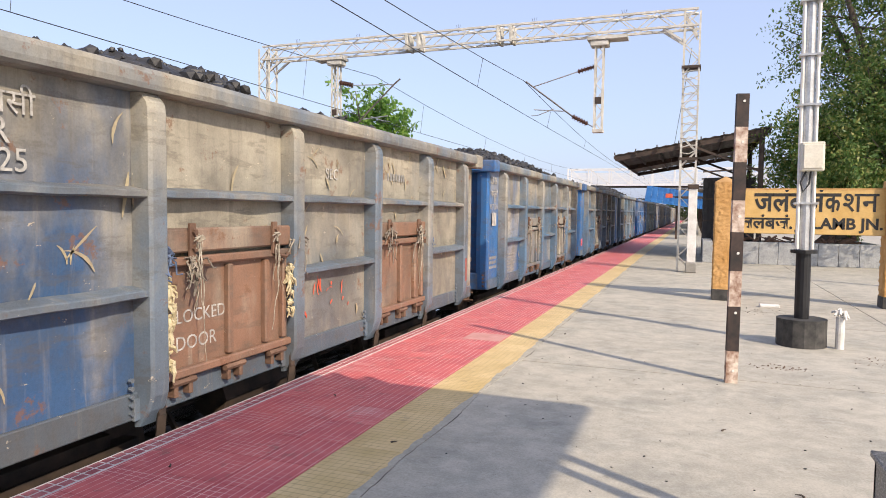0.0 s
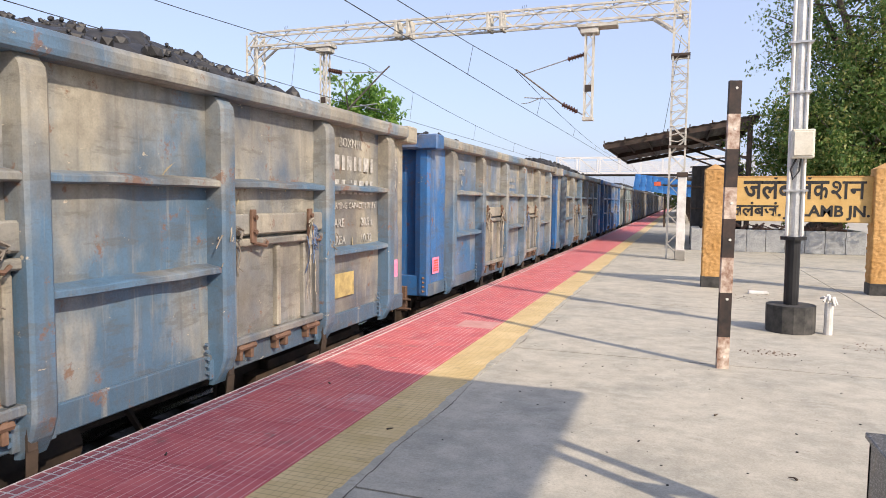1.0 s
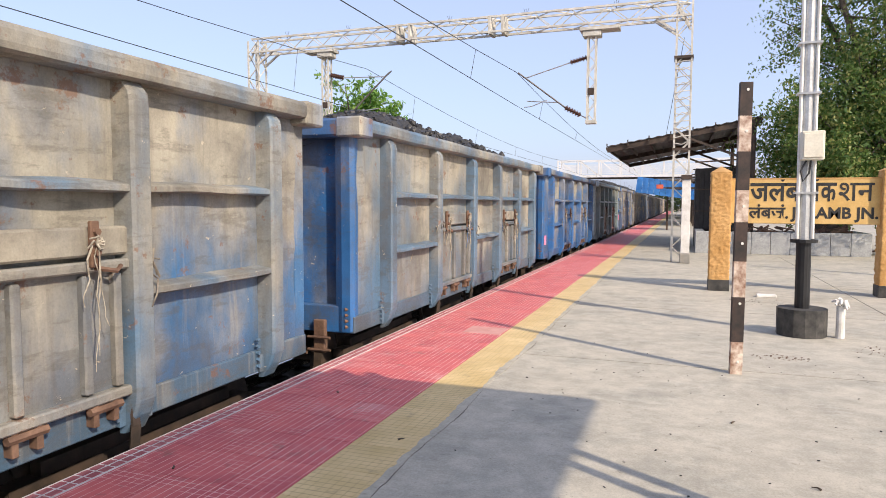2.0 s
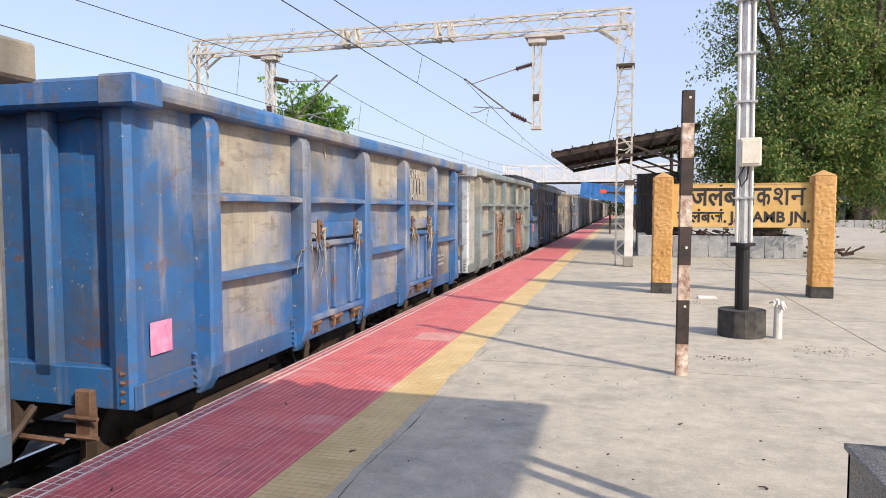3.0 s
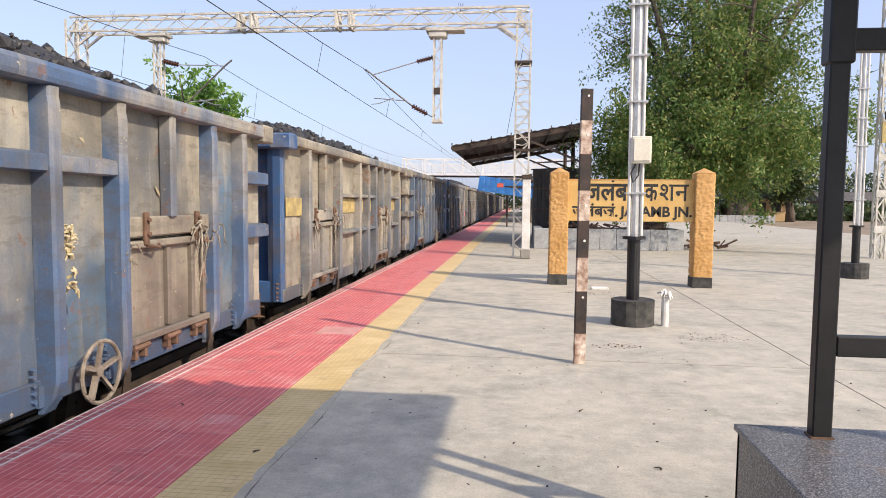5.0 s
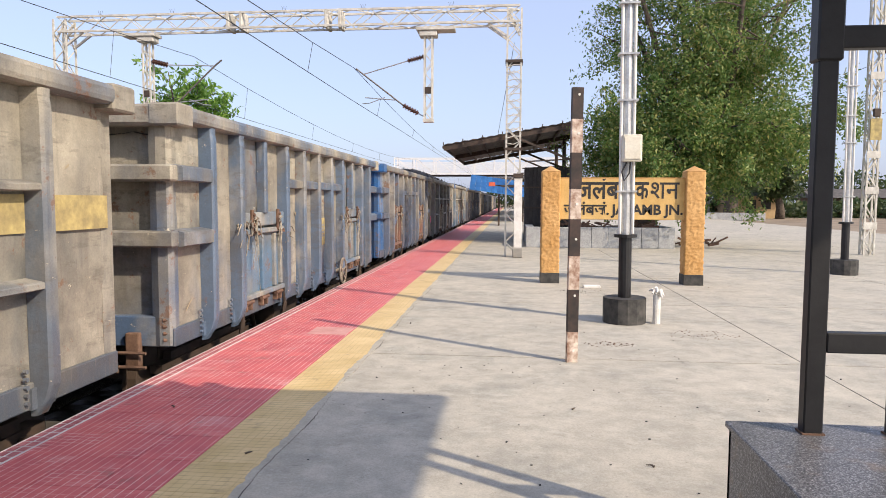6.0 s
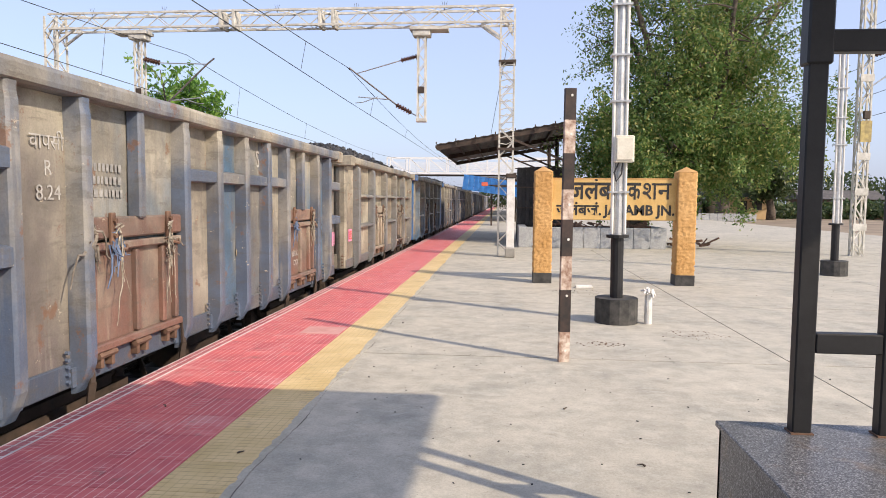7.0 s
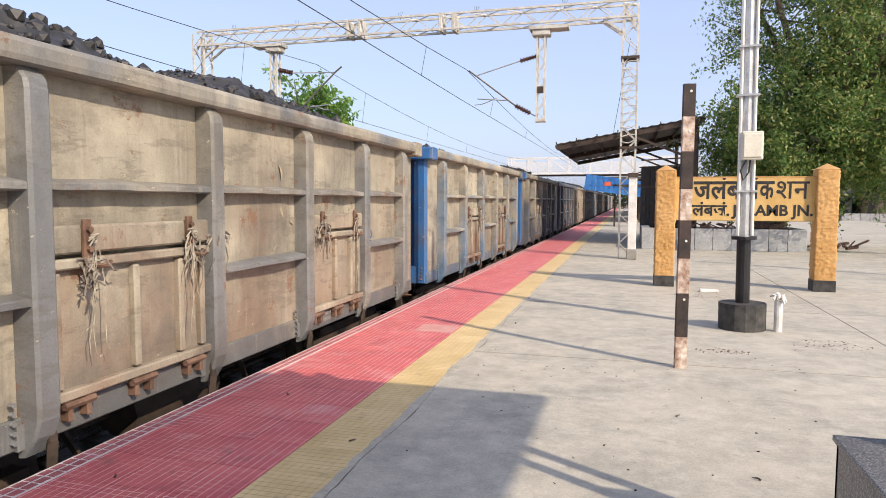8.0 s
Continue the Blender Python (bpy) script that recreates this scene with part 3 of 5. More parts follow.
def line_mast(x, y):
    e = base("overhead_line_mast", pose(x, y, 0), "cream lattice mast of the overhead line", "mast", "line masts of the far track")
    part("shaft", lattice(bmesh.new(), (0, 0, 0), (0, 0, 9.2), 0.30, 0.24, 0.5, 0.05, 0.035), CREAM, e)
    for z in (0.8, 1.9, 3.0, 5.4, 6.6):
        part("batten", B(-0.2, 0.2, -0.16, -0.13, z, z + 0.22), CREAM, e)
    part("number_board", B(-0.15, 0.18, -0.2, -0.16, 3.55, 4.2), YELLOW_PAPER, e, "small yellow plate")
    part("switch_box", B(-0.1, 0.1, -0.26, -0.16, 4.25, 4.5, bev=0.02), STEEL_DARK, e)
    part("arm", tube(bmesh.new(), [(0.1, 0, 6.2), (2.4, 0, 6.9)], 0.025, 6), GALV, e)
    part("arm", tube(bmesh.new(), [(0.1, 0, 5.2), (2.4, 0, 6.9)], 0.025, 6), GALV, e)
    part("insulator", insulator(bmesh.new(), (0.15, 0, 6.2), (0.7, 0, 6.37)), PORCELAIN, e)
    return e


line_mast(11.5, 22.5)
for x, z in ((13.6, 6.85), (13.6, 5.7), (12.6, 7.6), (14.2, 5.1)):
    tagged(part("line_wire", tube(bmesh.new(), [(x, yy, z - 0.5 * math.sin(math.pi * ((yy - 22.5) % 50) / 50)) for yy in range(-28, 200, 4)], 0.01, 4), CABLE),
           "thin dark wire of the far platform's line", "wire", "overhead wires")


# ---- shelter column and roof close to the camera ----
def near_shelter():
    e = base("platform_shelter", pose(0, 0, 0), "flat platform shelter roof on black steel posts over a granite plinth", "shelter")
    pl = part("plinth", B(1.42, 2.9, 1.55, 3.3, 0, 0.62), RAW_CONCRETE, e)
    part("granite_side", B(1.39, 1.415, 1.53, 3.33, 0, 0.62), GRANITE, pl, "polished grey granite cladding")
    part("granite_end", B(1.39, 2.95, 3.305, 3.33, 0, 0.62), GRANITE, pl)
    part("granite_top", B(1.375, 2.95, 1.53, 3.345, 0.622, 0.65, bev=0.004), GRANITE, pl, "speckled grey granite top slab with rust stains")
    for x in (1.685, 2.035):
        p = part("post", B(x - 0.04, x + 0.04, 3.19, 3.25, 0.65, 3.55, bev=0.006), BLACK_PAINT, e, "black steel post")
        part("sleeve", B(x - 0.052, x + 0.052, 3.178, 3.262, 2.2, 3.55, bev=0.008), BLACK_PAINT, p)
        part("weld_plate", B(x - 0.046, x + 0.046, 3.182, 3.258, 0.65, 0.657), RUST, p)
    for z0, z1 in ((1.0, 1.085), (2.25, 2.34)):
        part("cross_bar", B(1.725, 1.995, 3.19, 3.25, z0, z1, bev=0.005), BLACK_PAINT, e)
    for y in (-1.0, -6.0):
        for x in (1.72, 2.10):
            part("post", B(x - 0.05, x + 0.05, y - 0.05, y + 0.05, 0.0, 3.55, bev=0.006), BLACK_PAINT, e)
    part("roof", B(1.55, 4.22, -14, 3.06, 3.55, 3.62), SHED_ROOF, e, "corrugated roof sheet")
    return e


near_shelter()


# ---- coal wagons ----
LENGTH = {"A": 10.3, "B": 10.02, "C": 10.05}
BOT, TOP = 0.98, 3.5


def tie(seed, dark=True):
    """A tangle of tie wire and torn rag hanging on a door bar."""
    rnd, bm = random.Random(seed), bmesh.new()
    for k in range(14):
        p = Vector((0, rnd.uniform(-0.05, 0.05), rnd.uniform(-0.05, 0.08)))
        pts = [p]
        fall = rnd.uniform(0.02, 0.14)
        for i in range(5):
            p = p + Vector((rnd.uniform(-0.012, 0.022), rnd.uniform(-0.06, 0.06), -fall * rnd.uniform(-0.2, 1.2)))
            p.x = max(p.x, -0.01)
            pts.append(p)
        tube(bm, pts, rnd.choice((0.008, 0.012, 0.02)), 4, 0.006)
    return bm


def bogie_mesh():
    bm = bmesh.new()
    for s in (-1, 1):
        box(bm, s * 1.0 - 0.07, s * 1.0 + 0.07, -0.45, 0.45, 0.32, 0.62, 0.04)
        beam(bm, (s * 1.0, -1.15, 0.55), (s * 1.0, -0.4, 0.38), 0.13, 0.12)
        beam(bm, (s * 1.0, 1.15, 0.55), (s * 1.0, 0.4, 0.38), 0.13, 0.12)
        beam(bm, (s * 1.0, -1.25, 0.62), (s * 1.0, 1.25, 0.62), 0.15, 0.1)
        beam(bm, (s * 1.0, -1.0, 0.72), (s * 1.0, 1.0, 0.72), 0.1, 0.1)
        for y in (-1.0, 1.0):
            tube(bm, [(s * 1.02, y, 0.5), (s * 1.16, y, 0.5)], 0.13, 10)
        for y in (-0.2, 0.0, 0.2):
            tube(bm, [(s * 1.05, y, 0.36), (s * 1.05, y, 0.58)], 0.06, 8)
    box(bm, -1.0, 1.0, -0.2, 0.2, 0.42, 0.75)
    return bm


def wheelset_mesh():
    bm = bmesh.new()
    tube(bm, [(-1.05, 0, 0), (1.05, 0, 0)], 0.07, 10)
    for s in (-1, 1):
        tube(bm, [(s * 0.76, 0, 0), (s * 0.80, 0, 0)], 0.53, 20)
        tube(bm, [(s * 0.80, 0, 0), (s * 0.90, 0, 0)], 0.5, 20)
        for k in range(3):
            a = 2.1 * k
            beam(bm, (s * 0.905, math.cos(a) * 0.15, math.sin(a) * 0.15), (s * 0.905, math.cos(a) * 0.38, math.sin(a) * 0.38), 0.03)
    return bm


def coal_mesh(seed, peak, start=0.0):
    """A heap of coal lumps that rises over the wagon's rim."""
    rnd = random.Random(seed)
    vs, fs = [], []
    nx, ny = 20, 74
    for j in range(ny + 1):
        for i in range(nx + 1):
            u, v = i / nx, j / ny
            x, y = -1.40 + 2.80 * u, 0.12 + 9.8 * v
            hump = math.sin(math.pi * u) ** 0.55 * min(1, 5 * v, 5 * (1 - v)) ** 0.7
            roll = 0.55 + 0.45 * noise.noise(Vector((seed * 9.1, y * 0.42, 0)))
            roll *= min(1, max(0.12, (v - start) * 4)) if start else 1
            z = 3.22 + (0.62 + peak) * hump * roll + 0.09 * noise.noise(Vector((x * 5, y * 5, seed))) + rnd.uniform(-0.03, 0.04)
            vs.append((x + rnd.uniform(-0.03, 0.03), y + rnd.uniform(-0.04, 0.04), z))
    for j in range(ny):
        for i in range(nx):
            a = j * (nx + 1) + i
            fs.append((a, a + 1, a + nx + 2, a + nx + 1))
    # loose lumps on the heap
    ball = bmesh.new()
    bmesh.ops.create_icosphere(ball, subdivisions=1, radius=1)
    dirs, tris = [v.co.copy() for v in ball.verts], [[v.index for v in f.verts] for f in ball.faces]
    ball.free()
    for k in range(1900):
        p = Vector(vs[rnd.randrange((nx + 1) * (ny + 1))])
        if abs(p.x) > 1.28 or not 0.4 < p.y < 9.6:
            continue
        p += Vector((rnd.uniform(-0.07, 0.07), rnd.uniform(-0.06, 0.06), -0.006))
        r = 0.02 + 0.075 * rnd.random() ** 2.5
        o = len(vs)
        vs.extend(tuple(p + d * r * rnd.uniform(0.7, 1.15)) for d in dirs)
        fs.extend(tuple(o + q for q in f) for f in tris)
    me = bpy.data.meshes.new("coal_load")
    me.from_pydata(vs, [], fs)
    me.materials.append(COAL)
    return me


COAL_MESHES = [coal_mesh(*k) for k in ((1, 0.42, 0), (2, 0.15, 0), (3, 0.55, 0), (4, 0.0, 0), (5, 0.5, 0.42))]
SHEET = 1.44


def sheet_mesh(width, z0, z1, dent=0.012, seed=0):
    """A pressed sheet panel, buckled between two posts."""
    bm = bmesh.new()
    n, k = 14, 22
    grid = []
    for i in range(n + 1):
        row = []
        for j in range(k + 1):
            y, z = width * i / n, z0 + (z1 - z0) * j / k
            edge = min(i, n - i, 3) / 3 * min(j, k - j, 3) / 3
            d = noise.noise(Vector((y * 1.7 + seed * 3.3, z * 1.9, seed))) * dent * 1.8
            d += noise.noise(Vector((y * 5 + seed * 7.1, z * 4.2, seed * 2))) * dent * 0.5
            row.append(bm.verts.new((SHEET + d * edge, y, z)))
        grid.append(row)
    for i in range(n):
        for j in range(k):
            bm.faces.new((grid[i][j], grid[i + 1][j], grid[i + 1][j + 1], grid[i][j + 1]))
    box(bm, SHEET - 0.12, SHEET - 0.11, 0, width, z0, z1)
    return bm


def rail_mesh(width, z, depth=0.14, h=0.07, wave=0.012):
    """A folded horizontal stiffener with a sloping top, knocked wavy in service."""
    bm = bmesh.new()
    s, n, rings = SHEET, 12, []
    for i in range(n + 1):
        y = width * i / n
        dz = wave * noise.noise(Vector((y * 2.3, z * 5 + width, 4))) if h < 0.1 else 0
        dx = wave * noise.noise(Vector((y * 2.9, z * 3, width * 9)))
        rings.append([bm.verts.new((x, y, z + q + dz)) for x, q in ((s - 0.02, -h / 2), (s + depth * 0.8 + dx, -h / 2), (s + depth + dx, -h / 2 + 0.012), (s + depth + dx, h / 2 - 0.02), (s + depth - 0.012 + dx, h / 2 - 0.01), (s - 0.02, h / 2 + 0.02))])
    for a, b in zip(rings, rings[1:]):
        for i in range(5):
            bm.faces.new((a[i], a[i + 1], b[i + 1], b[i]))
    bm.faces.new(rings[0][::-1]), bm.faces.new(rings[-1])
    return bm


def post_mesh(half=0.1, depth=0.165, head=0.55):
    """A pressed side post whose foot tapers and whose head runs in under the top rail."""
    bm = bmesh.new()
    face = half - 0.022
    prof = ((-half, 0.0), (-face - 0.012, depth - 0.02), (-face + 0.012, depth), (face - 0.012, depth), (face + 0.012, depth - 0.02), (half, 0.0))
    rings = []
    for z, k in ((BOT - 0.06, 0.25), (BOT + 0.06, 0.72), (BOT + 0.17, 0.96), (BOT + 0.24, 1.0), (TOP - 0.30, 1.0), (TOP - 0.24, 0.93), (TOP - 0.17, head)):
        rings.append([bm.verts.new((SHEET + d * k, y, z)) for y, d in prof])
    for a, b in zip(rings, rings[1:]):
        for i in range(5):
            bm.faces.new((a[i], a[i + 1], b[i + 1], b[i]))
    bm.faces.new(rings[0][::-1]), bm.faces.new(rings[-1])
    # welded foot plate
    box(bm, SHEET + 0.02, SHEET + 0.05, -half - 0.05, half + 0.05, BOT + 0.0, BOT + 0.16)
    return bm


def top_rail_mesh(length):
    """The rolled top rail: a rounded box section with a drip edge, slightly uneven along its run."""
    bm = bmesh.new()
    prof = ((-0.06, -0.17), (0.135, -0.17), (0.172, -0.155), (0.182, -0.12), (0.182, -0.05), (0.165, -0.015), (0.12, 0.0), (-0.03, 0.0), (-0.06, -0.02))
    rings, n = [], 28
    for i in range(n + 1):
        y = -0.02 + (length + 0.04) * i / n
        w, u = 0.008 * noise.noise(Vector((y * 1.3, 3, length))), 0.007 * noise.noise(Vector((y * 1.1, 8, length)))
        rings.append([bm.verts.new((SHEET + x + w, y, TOP + z + u)) for x, z in prof])
    for a, b in zip(rings, rings[1:]):
        for i in range(9):
            bm.faces.new((a[i], a[(i + 1) % 9], b[(i + 1) % 9], b[i]))
    bm.faces.new(rings[0][::-1]), bm.faces.new(rings[-1])
    return bm


def door_parts(width):
    """The leaf, its stiffeners, the head bar and the hinges of a side door."""
    leaf = B(SHEET, SHEET + 0.04, 0.1, width - 0.1, BOT + 0.24, 2.12, bev=0.01)
    head = B(SHEET + 0.01, SHEET + 0.1, 0.06, width - 0.06, 2.17, 2.36, bev=0.015)
    out = [("door", leaf), ("head_bar", head)]
    for y in (0.12, width * 0.46, width * 0.74, width - 0.2):
        out.append(("stiffener", B(SHEET + 0.03, SHEET + 0.095, y, y + 0.065, BOT + 0.3, 2.05, bev=0.012)))
    for z in (2.07, BOT + 0.22):
        out.append(("door_edge", B(SHEET + 0.03, SHEET + 0.11, 0.08, width - 0.08, z, z + 0.07, bev=0.012)))
    for k, y in enumerate((0.3, width * 0.5, width - 0.3)):
        h = tube(bmesh.new(), [(SHEET + 0.09, y - 0.13, BOT + 0.19), (SHEET + 0.09, y + 0.13, BOT + 0.19)], 0.028, 6)
        for q in (-0.08, 0.08):
            box(h, SHEET + 0.02, SHEET + 0.1, y + q - 0.022, y + q + 0.022, BOT + 0.08, BOT + 0.24, 0.006)
        out.append(("hinge", h))
    for y in (0.38, width - 0.38):
        h = box(bmesh.new(), SHEET + 0.1, SHEET + 0.135, y - 0.035, y + 0.035, 2.1, 2.4, 0.008)
        tube(h, [(SHEET + 0.13, y, 2.33), (SHEET + 0.16, y, 2.33)], 0.024, 6)
        tube(h, [(SHEET + 0.13, y, 2.2), (SHEET + 0.16, y, 2.2)], 0.024, 6)
        out.append(("latch", tube(h, [(SHEET + 0.12, y, 2.1), (SHEET + 0.16, y + 0.14, 2.07), (SHEET + 0.13, y + 0.2, 2.1)], 0.016, 5)))
    for y in (0.06, width - 0.06):
        h = bmesh.new()
        pts = [(SHEET + 0.09, y, BOT + 0.22), (SHEET + 0.1, y, BOT), (SHEET + 0.06, y + 0.02, BOT - 0.2), (SHEET - 0.02, y + 0.07, BOT - 0.42)]
        for p, q in zip(pts, pts[1:]):
            beam(h, p, q, 0.065, 0.022)
        out.append(("hanger", h))
    return out


def rope(seed):
    """Pale frayed ropes knotted on a door bar and hanging down its leaf."""
    rnd, bm = random.Random(seed), bmesh.new()
    for k in range(4):
        p = Vector((0.015 + rnd.uniform(0, 0.02), rnd.uniform(-0.03, 0.03), rnd.uniform(0.0, 0.08)))
        pts, drift, fall = [p], rnd.uniform(-0.012, 0.012), rnd.uniform(0.03, 0.115)
        for i in range(9):
            p = p + Vector((rnd.uniform(-0.008, 0.008), drift + rnd.uniform(-0.022, 0.022), -fall * rnd.uniform(0.6, 1.2)))
            pts.append(p)
        tube(bm, pts, rnd.choice((0.004, 0.006, 0.009)), 4, 0.003)
    for k in range(6):
        a = rnd.uniform(0, 6.28)
        tube(bm, [(0.03, 0, 0.06), (0.05, 0.04 * math.cos(a), 0.06 + 0.04 * math.sin(a)), (0.03, 0.07 * math.cos(a + 0.8), 0.05 + 0.06 * math.sin(a + 0.8))], 0.009, 4, 0.006)
    return bm


MESH = {}


def shared(key, make, material):
    if key not in MESH:
        me = bpy.data.meshes.new(key[0])
        bm = make()
        bm.normal_update()
        bm.to_mesh(me)
        bm.free()
        me.materials.append(material)
        if key[0] == "side_panel":
            for p in me.polygons:
                p.use_smooth = True
        MESH[key] = me
    return MESH[key]


def piece(name, key, make, parent, y=0.0, material=None, color=None, m=None):
    ob = new(name, shared((name, *key), make, material or PAINT))
    ob.parent = parent
    ob.matrix_basis = m if m is not None else pose(0, y, 0)
    ob.color = color or (*parent["paint"], parent["dust"])
    return ob


def corner_post_mesh():
    bm = bmesh.new()
    prof = ((-0.16, 0.16), (-0.16, 0.02), (-0.06, -0.03), (0.05, -0.03), (0.085, 0.03), (0.06, 0.16))
    rings = [[bm.verts.new((SHEET - 0.06 + x, y, z)) for x, y in prof] for z in (BOT + 0.02, TOP - 0.2)]
    for i in range(6):
        bm.faces.new((rings[0][i], rings[0][(i + 1) % 6], rings[1][(i + 1) % 6], rings[1][i]))
    bm.faces.new(rings[0][::-1]), bm.faces.new(rings[1])
    return bm


def build_end(e, kind, m, color):
    """The end wall with its corner posts, stiffeners, head rail and headstock."""
    w = piece("end_wall", (), lambda: B(-1.41, 1.41, 0.14, 0.16, BOT + 0.1, TOP - 0.1), e, color=color, m=m)
    still = pose(0, 0, 0)

    def sub(name, key, make, col=color, mm=still):
        o = piece(name, key, make, e, color=col, m=mm)
        o.parent = w

    sub("corner_post", (), corner_post_mesh)
    sub("corner_post", (), corner_post_mesh, mm=Matrix.Diagonal((-1, 1, 1, 1)))
    if kind == "B":
        for z in (2.12, 2.8):
            sub("end_rail", ("end", z), lambda: B(-1.54, 1.54, -0.12, 0.13, z - 0.085, z + 0.085, bev=0.02))
    else:
        for x in (-0.55, 0.5):
            sub("end_stiffener", ("end", x), lambda: B(x, x + 0.2, 0.0, 0.15, BOT + 0.2, TOP - 0.2, bev=0.03))
    sub("head_rail", (), lambda: B(-1.55, 1.55, -0.12, 0.12, TOP - 0.22, TOP - 0.004, bev=0.03))
    for sx in (-1, 1):
        sub("corner_cap", (sx,), lambda: B(min(sx * 1.3, sx * 1.628), max(sx * 1.3, sx * 1.628), -0.127, 0.2, TOP - 0.225, TOP + 0.006, bev=0.02))
    sub("headstock", (), lambda: B(-1.44, 1.44, -0.0, 0.13, BOT, BOT + 0.32, bev=0.01))


def end_gear():
    bm = bmesh.new()
    box(bm, 0.95, 1.1, -0.06, 0.02, BOT - 0.25, BOT + 0.15, 0.01)
    for z in (BOT - 0.2, BOT - 0.05):
        tube(bm, [(0.9, -0.1, z), (1.2, -0.1, z)], 0.018, 6)
    tube(bm, [(-0.8, -0.12, BOT - 0.2), (0.9, -0.12, BOT - 0.24)], 0.022, 6)
    for k in range(4):
        tube(bm, [(1.36, -0.03, BOT + 0.08 + 0.07 * k), (1.42, -0.0, BOT + 0.08 + 0.07 * k)], 0.022, 6)
    return bm


def coupler_mesh():
    bm = bmesh.new()
    box(bm, -0.12, 0.12, -0.34, 0.3, 0.93, 1.15, 0.02)
    box(bm, -0.2, 0.2, -0.42, -0.2, 0.88, 1.2, 0.04)
    tube(bm, [(0.5, 0.0, 0.95), (0.5, -0.25, 0.72), (0.4, -0.42, 0.7)], 0.035, 6)
    tube(bm, [(-0.5, 0.0, 0.95), (-0.5, -0.25, 0.74), (-0.4, -0.42, 0.7)], 0.035, 6)
    return bm


def handwheel():
    """A dished hand-brake wheel with five flat spokes."""
    bm = bmesh.new()
    tube(bm, [(SHEET + 0.17, 0.25 * math.cos(a), 0.25 * math.sin(a)) for a in [2 * math.pi * i / 28 for i in range(29)]], 0.018, 7)
    for k in range(5):
        a = 0.3 + 2 * math.pi / 5 * k
        beam(bm, (SHEET + 0.13, 0, 0), (SHEET + 0.17, 0.245 * math.cos(a), 0.245 * math.sin(a)), 0.05, 0.022)
    tube(bm, [(SHEET - 0.3, 0, 0), (SHEET + 0.16, 0, 0)], 0.045, 10)
    return bm


def sticker(name, w, h, y, z, material, parent, x=SHEET + 0.017):
    return part(name, B(0, 0.004, -w / 2, w / 2, -h / 2, h / 2), material, parent, m=pose(x, y, z))


def side_at(y, z, x=SHEET + 0.016):
    """A pose on the platform side of a wagon, for lettering."""
    return pose(x, y, z, 90, 0, 90)


LAYOUT = {
    "A": (("plain", 0.88), ("rails", 1.77), ("door", 1.85), ("rails", 1.77), ("door", 1.73), ("rails", 1.62), ("plain", 0.68)),
    "B": (("ends", 0.75), ("plain", 0.82), ("door", 1.74), ("mid", 0.85), ("mid", 0.85), ("mid", 0.85), ("mid", 0.85), ("door", 1.74), ("plain", 0.82), ("ends", 0.75)),
    "C": (("plain", 0.95), ("door", 1.9), ("rails", 1.6), ("rails", 0.8), ("rails", 0.8), ("door", 1.7), ("rails", 1.3), ("plain", 1.0)),
}


